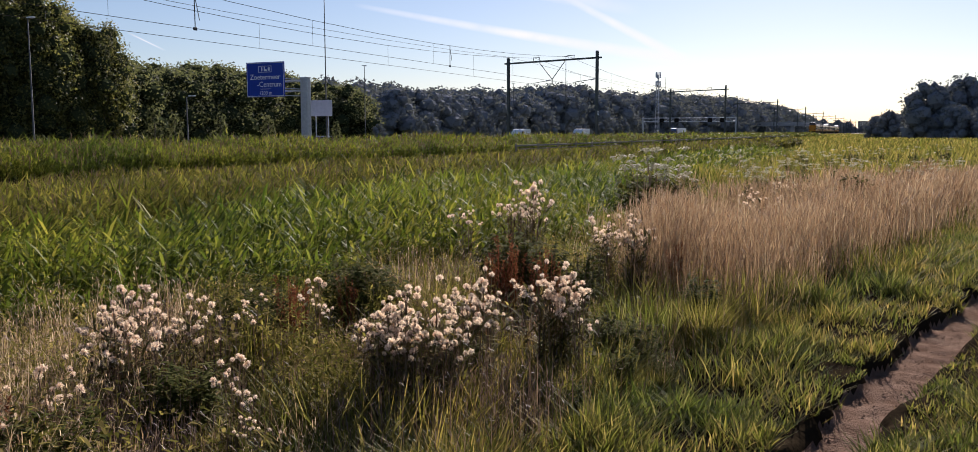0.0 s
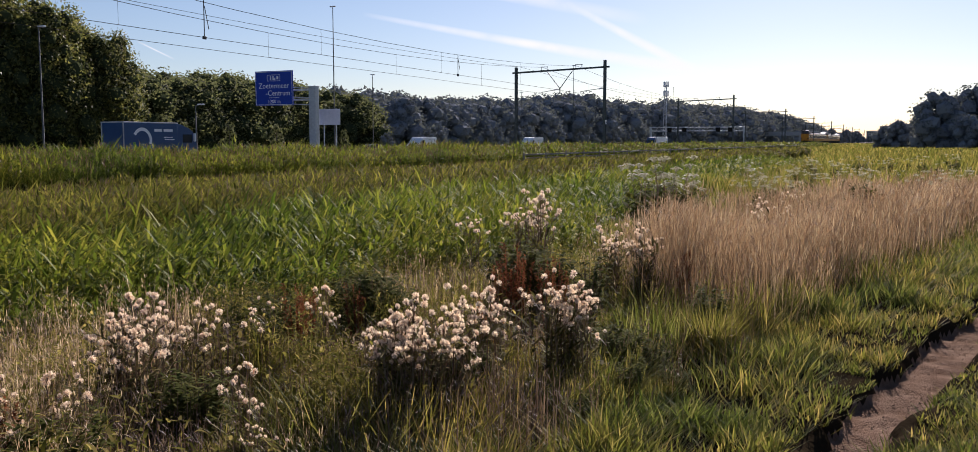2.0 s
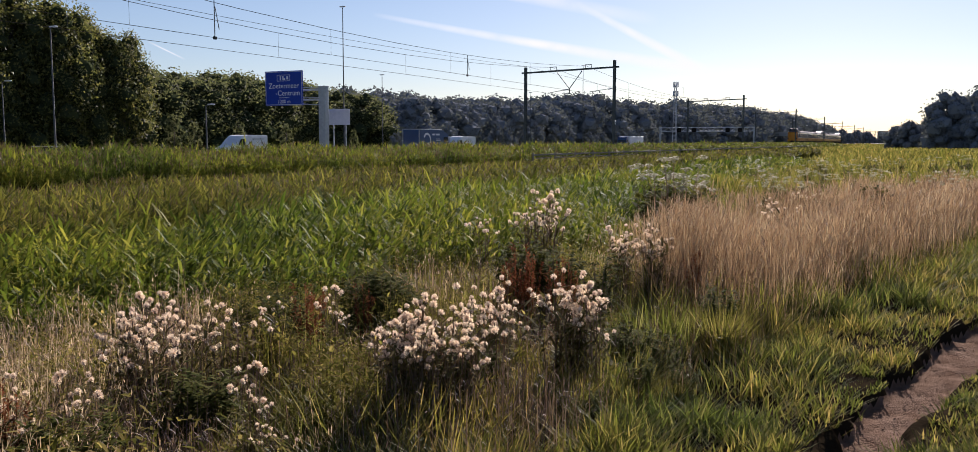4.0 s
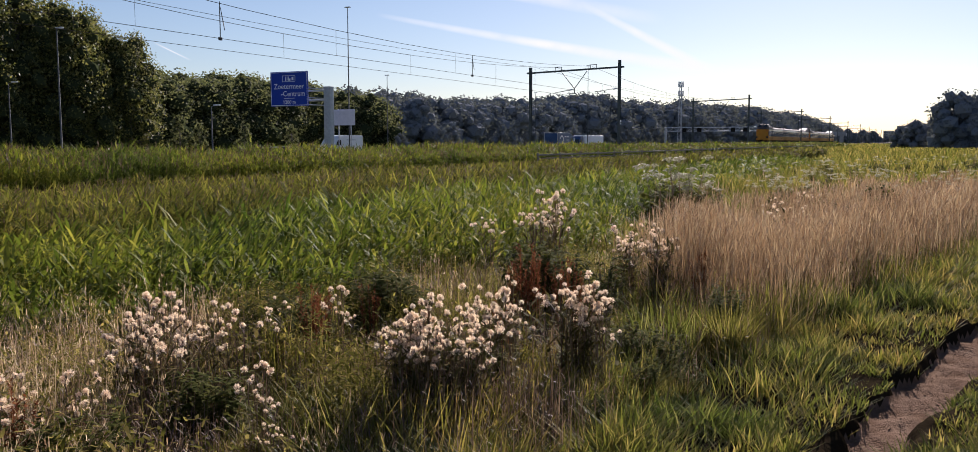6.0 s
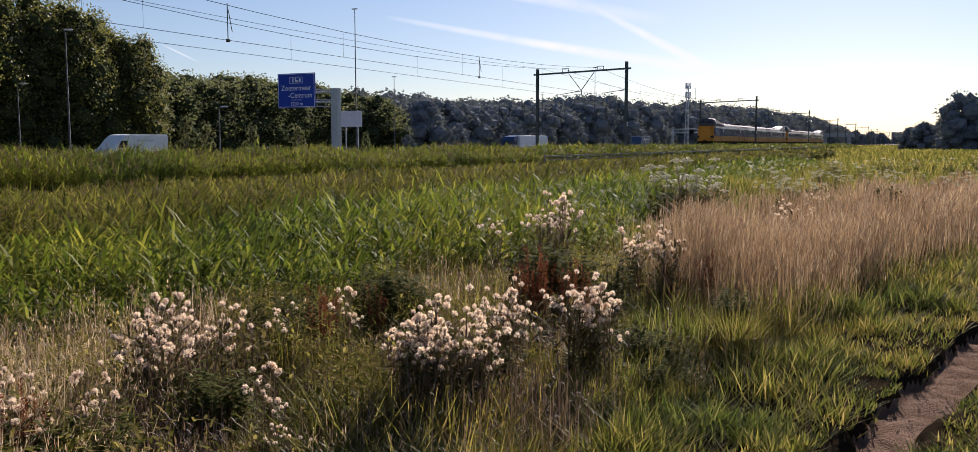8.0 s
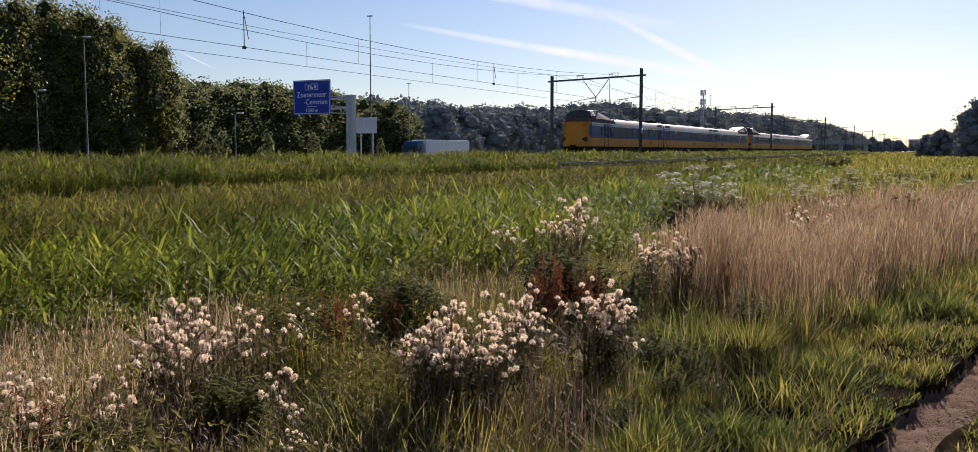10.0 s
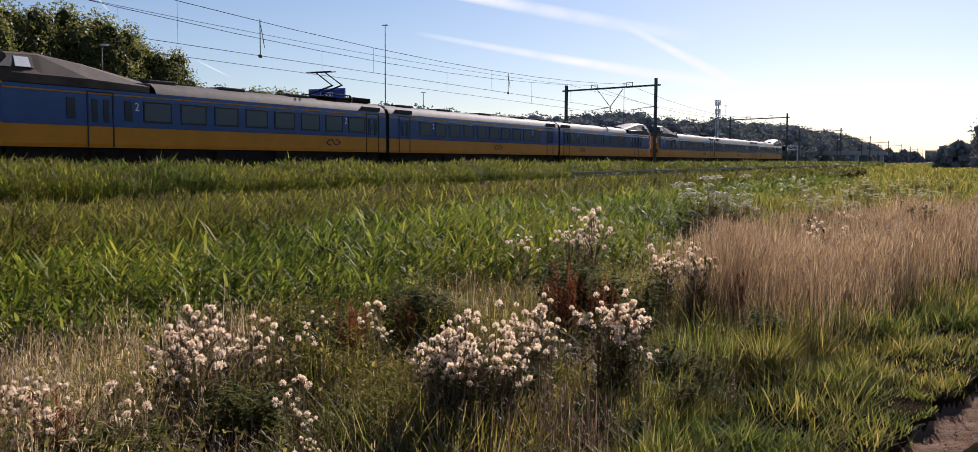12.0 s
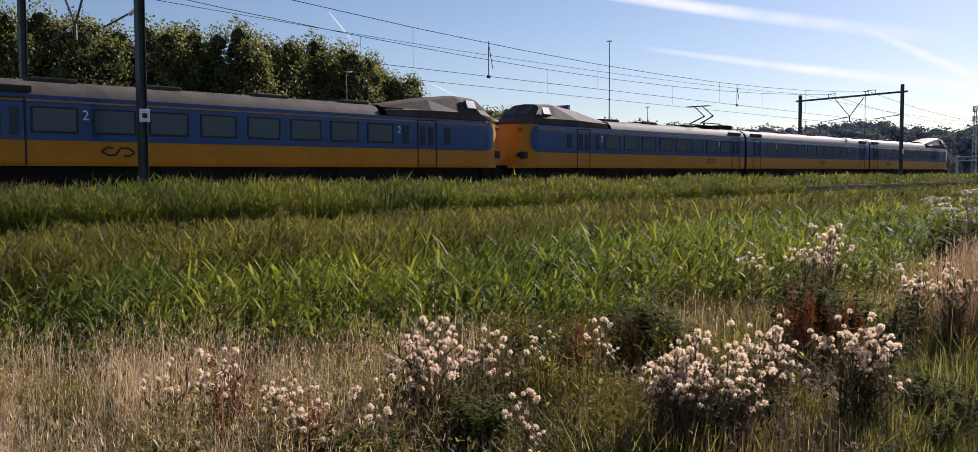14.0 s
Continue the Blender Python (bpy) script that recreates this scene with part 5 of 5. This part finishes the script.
def build_reeds():
    # front bank of fresh reeds
    n = 46000
    x, y = -rng.uniform(3.9, 10.6, n), 1 + 60 * rng.random(n) ** 1.7
    d, r = -x, np.hypot(x, y)
    keep = (d > reed_edge(y)) & (d < 10.1 + 0.5 * np.sin(y * 0.45)) & (rng.random(n) < 0.16 + 1.1 * value_noise(x, y, 0.6, 51) ** 1.5 + 0.4 * (d < reed_edge(y) + 1.0))
    x, y, r = x[keep], y[keep], r[keep]
    h = (0.72 + 0.3 * value_noise(x, y, 1.2, 8) + 0.26 * value_noise(x, y, 0.45, 10)) * (0.6 + 0.45 * rng.random(len(x)))
    h = h * np.interp(-x - reed_edge(y), [0, 0.5, 2.2], [0.5, 0.62, 1.0])
    s, _ = reed_field(x, y, r, h, 6, 0, 0.027)
    stuff("reed_bank", mesh_of("reed_bank", *s, M["reed"]), "fresh green reeds standing in a ditch", "reeds")
    # middle bank, duller, with brown plumes
    n = 100000
    x, y = -rng.uniform(11.4, 23.2, n), 1 + 130 * rng.random(n) ** 1.7
    d, r = -x, np.hypot(x, y)
    keep = (d > 11.9 + 0.5 * np.sin(y * 0.45)) & (rng.random(n) < 0.25 + 1.1 * value_noise(x, y, 0.8, 61) ** 1.8)
    x, y, r, d = x[keep], y[keep], r[keep], d[keep]
    h = np.interp(d, [10, 14, 18, 23.5], [1.1, 1.08, 0.78, 0.46]) * (0.45 + 0.4 * value_noise(x, y, 1.6, 18) + 0.5 * value_noise(x, y, 0.6, 20)) * (0.7 + 0.4 * rng.random(len(x)))
    s, heads = reed_field(x, y, r, h, 6, 0.2, 0.036, slivers)
    stuff("reed_bed", mesh_of("reed_bed", *s, M["reed_brown"]), "dull green reed bed with brown plumes", "reeds")
    stuff("reed_plumes", mesh_of("reed_plumes", *heads, M["plume"]), "purplish-brown flowering reed plumes", "reeds")
    # far bank by the railway
    n = 85000
    x, y = -rng.uniform(24.2, 29.3, n), 2 + 330 * rng.random(n) ** 1.9
    r = np.hypot(x, y)
    h = np.interp(-x, [24, 26.5, 29.2], [0.85, 1.14, 0.9]) * (0.6 + 0.35 * value_noise(x, y, 1.8, 28) + 0.4 * value_noise(x, y, 0.8, 30)) * (0.65 + 0.4 * rng.random(n))
    s, heads = reed_field(x, y, r, h, 5, 0.25, 0.026, slivers)
    stuff("reed_plumes", mesh_of("reed_plumes", *heads, M["plume"]), "brown reed plumes along the railway embankment", "reeds")
    stuff("reed_bank", mesh_of("reed_bank", *s, M["reed"]), "bright green reeds along the railway embankment", "reeds")
    # far meadow ahead and beyond the railway
    x, y, r = polar_points(70000, 26, 620, -16, 24, 1.6)
    keep = (-x < 10.5) | ((r > 115) & (-x < 29.5))
    x2, y2, r2 = x[keep], y[keep], r[keep]
    h = 0.55 * (0.6 + 0.7 * rng.random(len(x2)))
    s = blades(stand(x2, y2), h, h * 0.5, rng.random(len(x2)) * 6.28, 0.009 * np.maximum(1, r2 / 7))
    stuff("far_meadow", mesh_of("far_meadow", *s, M["grass"]), "rough green meadow stretching ahead", "grass")
    n = 14000
    x, y = rng.uniform(-49.5, -41.8, n), rng.uniform(-30, 420, n)
    h = 0.5 * (0.6 + 0.8 * rng.random(n))
    s = blades(stand(x, y), h, h * 0.5, rng.random(n) * 6.28, 0.05)
    stuff("embankment_grass", mesh_of("embankment_grass", *s, M["grass"]), "rough grass between railway and motorway", "grass")


def build_rough_ground():
    """Rough grass that carries the field on behind and beside the viewpoint."""
    n = 40000
    x, y = rng.uniform(-30, 26, n), rng.uniform(-22, 26, n)
    az, r = np.degrees(np.arctan2(-x, y)), np.hypot(x, y)
    keep = (((az < -13) | (az > 77)) | (r < 2.9)) & (np.abs(x - path_x(y)) > 0.22) & (rng.random(n) < 0.3 + 0.9 * value_noise(x, y, 0.8, 101)) & (r > 0.5) & (x > -29)
    x, y = x[keep], y[keep]
    n = len(x)
    h = (0.12 + 0.25 * value_noise(x, y, 1.5, 103)) * (0.6 + 0.6 * rng.random(n)) * np.where(np.hypot(x, y) < 3, 0.5, 1)
    s = blades(stand(x, y), h, h * (0.3 + rng.random(n)), rng.random(n) * 6.283, 0.014)
    stuff("rough_grass", mesh_of("rough_grass", *s, M["grass"]), "rough green grass of the open field", "grass")


build_verge()
build_rough_ground()
build_meadow()
build_belt()
build_reeds()


def herb_part(name, data, parent, label=""):
    """The many small like pieces of one herb, joined."""
    return tagged(attach(name, data, parent, label), kind="stuff")


def spray(n, height, spread, g):
    """Stem lines of one herb: base at the origin, tips at different heights."""
    q = g.random(n) * 6.283
    rad = spread * np.sqrt(g.random(n))
    tips = np.stack([np.cos(q) * rad, np.sin(q) * rad, height * (0.72 + 0.33 * g.random(n))], 1)
    base = tips * np.array([0.35, 0.35, 0]) + np.array([0, 0, -0.03])
    return base, tips, q


def stems_mesh(base, tips, w):
    d = tips - base
    az = np.arctan2(d[:, 1], d[:, 0])
    v1 = blades(base, d[:, 2], np.hypot(d[:, 0], d[:, 1]), az, w)
    v2 = blades(base + np.array([0.002, 0, 0]), d[:, 2], np.hypot(d[:, 0], d[:, 1]), az + 0.01, w * 0.6)
    return joined(v1, v2)


def build_thistle(seed, height, spread, stems, heads):
    g = np.random.default_rng(seed)
    ob = thing("thistle", "creeping thistle with pinkish-white downy seed heads", "thistle", group="seeding thistles")
    base, tips, q = spray(stems, height, spread, g)
    herb_part("stem", mesh_of("stem", *stems_mesh(base, tips, 0.009), M["thistle_stem"]), ob)
    n = stems * 13
    k = g.integers(0, stems, n)
    f = (0.12 + 0.8 * g.random(n))[:, None]
    p = base[k] * (1 - f) + tips[k] * f
    ln = 0.05 + 0.09 * g.random(n)
    lv = blades(p, ln * g.uniform(-0.3, 0.8, n), ln, g.random(n) * 6.283, 0.012 + 0.012 * g.random(n))
    herb_part("foliage", mesh_of("foliage", *lv, M["thistle_leaf"]), ob)
    k = g.integers(0, stems, heads)
    c = tips[k] + g.normal(0, 1, (heads, 3)) * np.array([0.05, 0.05, 0.03])
    tw = blades(tips[k] - np.array([0, 0, 0.1]), (c - tips[k])[:, 2] + 0.09, np.hypot(*(c - tips[k])[:, :2].T), np.arctan2((c - tips[k])[:, 1], (c - tips[k])[:, 0]), 0.006)
    m = 150
    d = g.normal(size=(heads, m, 3))
    d[:, :, 2] = d[:, :, 2] * 0.85 + 0.3
    d /= np.linalg.norm(d, axis=2)[:, :, None]
    size = (0.013 + 0.010 * g.random(heads))[:, None, None]
    s = np.cross(d, g.normal(size=(heads, m, 3)))
    s /= np.linalg.norm(s, axis=2)[:, :, None]
    cc = c[:, None, :]
    far = cc + d * size * (0.75 + 0.45 * g.random((heads, m, 1)))
    v = np.stack([cc + d * size * 0.1, far + s * size * 0.07, far - s * size * 0.07], 2).reshape(-1, 3)
    herb_part("seed_head", mesh_of("seed_head", v, None, np.arange(heads * m * 3).reshape(-1, 3), M["fluff"]), ob, "pinkish-white downy seed heads")
    bd = blades(np.repeat(c, 5, 0) - np.array([0, 0, 0.02]), 0.02, 0.008, np.tile(np.arange(5) * 1.257, heads), 0.01)
    herb_part("bract", mesh_of("bract", *joined(bd, tw), M["bud"]), ob)
    return ob


def polar(az, r):
    return -r * math.sin(radians(az)), r * math.cos(radians(az))


def place(src, x, y, s, first):
    m = pose(x, y, float(ground_z(np.array([x]), np.array([y]))[0]), 0, 0, random.random() * 360)
    ob = src if first else copy_thing(src, m)
    ob.matrix_basis = m @ Matrix.Diagonal((s, s, s, 1))
    return ob


def scatter(sources, spots):
    for k, (x, y, s) in enumerate(spots):
        place(sources[k % len(sources)], x, y, s, k < len(sources))


def place_thistles():
    src = [build_thistle(50 + k, 0.72, 0.16, 10, 12 + 3 * k) for k in range(4)]
    spots = []
    # az range, distance range, how many, size
    for a0, a1, r0, r1, n, s in ((25, 33.4, 4.45, 4.8, 9, 0.9), (27, 31, 4.6, 5.0, 5, 0.95), (23.8, 26.6, 5.1, 5.6, 5, 0.98), (17, 22, 5.3, 5.8, 6, 1.0), (41, 48.5, 4.8, 5.4, 10, 0.9), (40, 42.5, 4.0, 4.3, 1, 0.8),
                               (50.5, 56, 4.1, 4.5, 5, 0.8), (35, 39.5, 4.0, 4.5, 1, 0.6), (21.6, 26, 10.0, 11.0, 6, 1.2), (14.4, 18.2, 8.2, 9.0, 6, 1.1), (4, 11, 12.5, 16.0, 5, 1.1), (57, 66, 4.6, 5.4, 4, 0.8), (34, 40, 5.4, 6.4, 2, 0.85)):
        for k in range(n):
            spots.append((*polar(a0 + (a1 - a0) * random.random(), r0 + (r1 - r0) * random.random()), s * random.uniform(0.8, 1.12)))
    scatter(src, spots)


place_thistles()


def build_bush(seed, height, spread, label):
    """Dark leafy herb clump."""
    g = np.random.default_rng(seed)
    ob = thing("nettle_clump", label, "herb", group="dark leafy herbs")
    base, tips, q = spray(26, height, spread, g)
    herb_part("stem", mesh_of("stem", *stems_mesh(base, tips, 0.008), M["thistle_stem"]), ob)
    n = 26 * 30
    k = g.integers(0, 26, n)
    f = (0.2 + 0.8 * g.random(n))[:, None]
    p = base[k] * (1 - f) + tips[k] * f
    ln = 0.05 + 0.05 * g.random(n)
    lv = blades(p, ln * g.uniform(-0.6, 0.5, n), ln, g.random(n) * 6.283, 0.02 + 0.018 * g.random(n))
    herb_part("foliage", mesh_of("foliage", *lv, M["nettle"]), ob)
    return ob


def place_bushes():
    src = [build_bush(70 + k, 0.75, 0.3, "dark green leafy herb clump among the grass") for k in range(3)]
    spots = []
    # low clumps under thistles and at az 11-21 are added as shaded gaps
    for a0, a1, r0, r1, n, s in ((18.5, 23.5, 7.6, 8.4, 7, 0.95), (30.5, 33.5, 6.8, 7.4, 5, 0.8), (9.6, 11.6, 7.0, 7.5, 4, 0.5), (24.5, 31.5, 4.8, 5.2, 5, 0.55), (42, 47, 4.6, 5.0, 5, 0.58), (14.5, 19.5, 5.6, 6.2, 4, 0.5), (11, 21, 4.7, 6.0, 4, 0.4), (2, 8, 12.5, 16, 5, 0.8), (12, 15, 12.8, 14.2, 7, 1.1), (36, 41, 6.2, 7.0, 4, 0.7), (0, 5, 15, 19, 4, 1.0), (50, 56, 4.0, 4.4, 5, 0.6)):
        for k in range(n):
            spots.append((*polar(a0 + (a1 - a0) * random.random(), r0 + (r1 - r0) * random.random()), s * random.uniform(0.8, 1.15)))
    scatter(src, spots)


place_bushes()


def build_tuft(seed):
    g = np.random.default_rng(seed)
    ob = thing("grass_tuft", "dense tuft of tall dark green grass", "grass tuft", group="grass tufts")
    n = 420
    q = g.random(n) * 6.283
    rad = 0.13 * np.sqrt(g.random(n))
    b = np.stack([np.cos(q) * rad, np.sin(q) * rad, np.full(n, -0.03)], 1)
    h = 0.42 * (0.5 + 0.6 * g.random(n))
    herb_part("blade", mesh_of("blade", *blades(b, h, h * (0.15 + 0.75 * g.random(n)), q + g.normal(0, 0.6, n), 0.006 * (0.6 + 0.7 * g.random(n))), M["weed"]), ob)
    return ob


def place_tufts():
    src = [build_tuft(120), build_tuft(121)]
    scatter(src, [(*polar(az, r), s) for az, r, s in ((10.8, 6.7, 1.0), (10.2, 6.9, 0.8), (11.6, 7.0, 0.8), (20, 5.0, 0.7), (16.5, 5.2, 0.6), (31.8, 6.9, 1.15), (32.6, 7.2, 1.0), (13.8, 5.4, 0.55), (37, 4.9, 0.6), (44, 4.5, 0.6))])


place_tufts()


def build_dock(seed):
    g = np.random.default_rng(seed)
    ob = thing("dock_plant", "rust-red dock plant gone to seed", "herb", group="rusty docks")
    base, tips, q = spray(12, 0.75, 0.14, g)
    herb_part("stem", mesh_of("stem", *stems_mesh(base, tips, 0.008), M["rust"]), ob)
    n = 12 * 60
    k = g.integers(0, 12, n)
    f = (0.45 + 0.55 * g.random(n))[:, None]
    p = base[k] * (1 - f) + tips[k] * f
    ln = 0.015 + 0.025 * g.random(n)
    herb_part("seed", mesh_of("seed", *blades(p, ln * g.uniform(-0.5, 0.9, n), ln, g.random(n) * 6.283, 0.012), M["rust"]), ob)
    return ob


def place_docks():
    src = [build_dock(90), build_dock(91)]
    scatter(src, [(*polar(az, r), s) for az, r, s in ((23.0, 7.0, 1.05), (23.8, 7.2, 0.95), (21.2, 7.1, 0.9), (20.6, 7.3, 0.85), (37.2, 6.3, 0.8), (36.6, 6.5, 0.75), (54.5, 4.1, 0.8), (12.5, 8.6, 0.8), (59, 4.6, 0.9), (25, 5.9, 0.8), (33.5, 6.6, 0.7))])


place_docks()


def build_umbel(seed):
    g = np.random.default_rng(seed)
    ob = thing("hogweed", "tall hogweed with pale flat umbels", "herb", group="pale umbellifers")
    n = 7
    base, tips, q = spray(n, 1.0, 0.3, g)
    herb_part("stem", mesh_of("stem", *stems_mesh(base, tips, 0.014), M["thistle_stem"]), ob)
    rays = 26
    c = np.repeat(tips, rays, 0)
    qq = g.random(n * rays) * 6.283
    rr = 0.075 * np.sqrt(g.random(n * rays))
    ry = blades(c - np.array([0, 0, 0.05]), 0.05, rr, qq, 0.004)
    top = c + np.stack([np.cos(qq) * rr, np.sin(qq) * rr, -6 * rr * rr + 0.01], 1)
    fl = []
    for j in range(3):
        fl.append(blades(top, 0.006, 0.016, qq + j * 2.1, 0.02))
    herb_part("umbel", mesh_of("umbel", *joined(ry, *fl), M["umbel"]), ob, "pale greenish-white umbels")
    m = 84
    k = g.integers(0, n, m)
    f = (0.05 + 0.6 * g.random(m))[:, None]
    p = base[k] * (1 - f) + tips[k] * f
    ln = 0.12 + 0.15 * g.random(m)
    herb_part("foliage", mesh_of("foliage", *blades(p, ln * 0.4, ln, g.random(m) * 6.283, 0.06), M["nettle"]), ob)
    return ob


def place_umbels():
    src = [build_umbel(100 + k) for k in range(3)]
    spots = []
    for a0, a1, r0, r1, n, s in ((12.0, 15.0, 13.0, 14.4, 8, 1.2), (-3, 9, 19, 30, 24, 0.9), (-3, 10, 30, 55, 24, 0.9), (6, 10, 18, 22, 5, 0.9)):
        for k in range(n):
            spots.append((*polar(a0 + (a1 - a0) * random.random(), r0 + (r1 - r0) * random.random()), s * random.uniform(0.75, 1.12)))
    scatter(src, spots)


place_umbels()


# ---- what lies high in the sky ----
def build_contrails():
    m, nt, b = node_mat("ice_cloud")
    tr = nt.nodes.new("ShaderNodeBsdfTransparent")
    # emission stands in for sunlight on the ice
    em = nt.nodes.new("ShaderNodeEmission")
    em.inputs[0].default_value, em.inputs[1].default_value = (0.96, 1, 0.99, 1), 1.0
    tc = nt.nodes.new("ShaderNodeTexCoord")
    sep = nt.nodes.new("ShaderNodeSeparateXYZ")
    nt.links.new(tc.outputs["UV"], sep.inputs[0])
    # fades at both ends and both edges
    def bell(sock, sharp):
        s1 = nt.nodes.new("ShaderNodeMath"); s1.operation = "SUBTRACT"; s1.inputs[0].default_value = 1.0
        nt.links.new(sock, s1.inputs[1])
        s2 = nt.nodes.new("ShaderNodeMath"); s2.operation = "MULTIPLY"
        nt.links.new(sock, s2.inputs[0]); nt.links.new(s1.outputs[0], s2.inputs[1])
        s3 = nt.nodes.new("ShaderNodeMath"); s3.operation = "MULTIPLY"; s3.inputs[1].default_value = 4.0
        nt.links.new(s2.outputs[0], s3.inputs[0])
        s4 = nt.nodes.new("ShaderNodeMath"); s4.operation = "POWER"; s4.inputs[1].default_value = sharp
        nt.links.new(s3.outputs[0], s4.inputs[0])
        return s4.outputs[0]
    no = nt.nodes.new("ShaderNodeTexNoise")
    no.inputs["Scale"].default_value, no.inputs["Detail"].default_value = 0.006, 5
    nt.links.new(tc.outputs["Object"], no.inputs["Vector"])
    p = nt.nodes.new("ShaderNodeMath"); p.operation = "MULTIPLY"
    nt.links.new(bell(sep.outputs[0], 0.8), p.inputs[0]); nt.links.new(bell(sep.outputs[1], 1.3), p.inputs[1])
    p2 = nt.nodes.new("ShaderNodeMath"); p2.operation = "MULTIPLY"
    nt.links.new(p.outputs[0], p2.inputs[0]); nt.links.new(no.outputs[0], p2.inputs[1])
    p3 = nt.nodes.new("ShaderNodeMath"); p3.operation = "MULTIPLY"; p3.inputs[1].default_value = 1.5; p3.use_clamp = True
    nt.links.new(p2.outputs[0], p3.inputs[0])
    ms = nt.nodes.new("ShaderNodeMixShader")
    nt.links.new(p3.outputs[0], ms.inputs[0]); nt.links.new(tr.outputs[0], ms.inputs[1]); nt.links.new(em.outputs[0], ms.inputs[2])
    nt.links.new(ms.outputs[0], nt.nodes["Material Output"].inputs["Surface"])
    R = 4200.0

    def direction(az, el):
        return Vector((-math.sin(radians(az)) * math.cos(radians(el)), math.cos(radians(az)) * math.cos(radians(el)), math.sin(radians(el))))
    for az0, el0, az1, el1, w0, w1 in ((33.0, 7.9, 5.0, 3.2, 0.35, 1.3), (20.2, 8.6, 10.0, 3.2, 0.5, 1.1), (46.3, 5.9, 44.2, 4.9, 0.12, 0.12), (52.5, 10.2, 50.8, 8.2, 0.2, 0.12), (50, 14, 15, 7.5, 0.9, 1.0)):
        ob = tagged(new("contrail"), "thin white condensation trail in the sky", "contrail", "contrails", "structure")
        n = 24
        vs, uv = [], []
        for k in range(n + 1):
            f = k / n
            az, el, w = az0 + (az1 - az0) * f, el0 + (el1 - el0) * f, w0 + (w1 - w0) * f
            for s in (-1, 1):
                vs.append(direction(az, el + s * w / 2) * R)
                uv.append((f, (s + 1) / 2))
        q = [(2 * k, 2 * k + 2, 2 * k + 3, 2 * k + 1) for k in range(n)]
        me = mesh_of("streak", [tuple(v) for v in vs], q, None, m)
        lay = me.uv_layers.new(name="UVMap")
        for lp in me.loops:
            lay.data[lp.index].uv = uv[lp.vertex_index]
        st = attach("streak", me, ob)
        st.visible_shadow = False


build_contrails()


# ---- what moves ----
def motions():
    def steady(ob, place_at):
        walk(ob, [(t, place_at(float(t))) for t in range(15)])

    for coach, offset, turned in TRAIN:
        steady(coach, lambda t, offset=offset, turned=turned: pose(TRACK_X, 132.2 - 31.6 * (t - 11) + offset, RAIL_Z, 0, 0, 180 if turned else 0))
    steady(truck, lambda t: pose(-57.2, 39.5 + 22.4 * (t - 1.5), -0.29))
    steady(van, lambda t: pose(-67.0, 82.0 - 17.2 * (t - 6.5), -0.29))
    steady(far_van, lambda t: pose(-67.0, 46.5 - 21.0 * (t - 5.3), -0.29))
    steady(lorry, lambda t: pose(-72.0, 101.5 - 19.8 * (t - 10.6), -0.29))
    steady(silver_car, lambda t: pose(-54.5, 45.5 + 29.0 * (t - 5.3), -0.29))
    steady(dark_car, lambda t: pose(-54.5, 39.5 + 25.0 * (t - 10.6), -0.29))
    steady(cars[0], lambda t: pose(-68.5, 82.0 - 27.0 * (t - 3.0), -0.29, 0, 0, 180))
    steady(cars[1], lambda t: pose(-58.5, 66.0 + 26.0 * (t - 7.4), -0.29))
    steady(cars[2], lambda t: pose(-72.0, 88.0 - 27.0 * (t - 0.6), -0.29, 0, 0, 180))


motions()
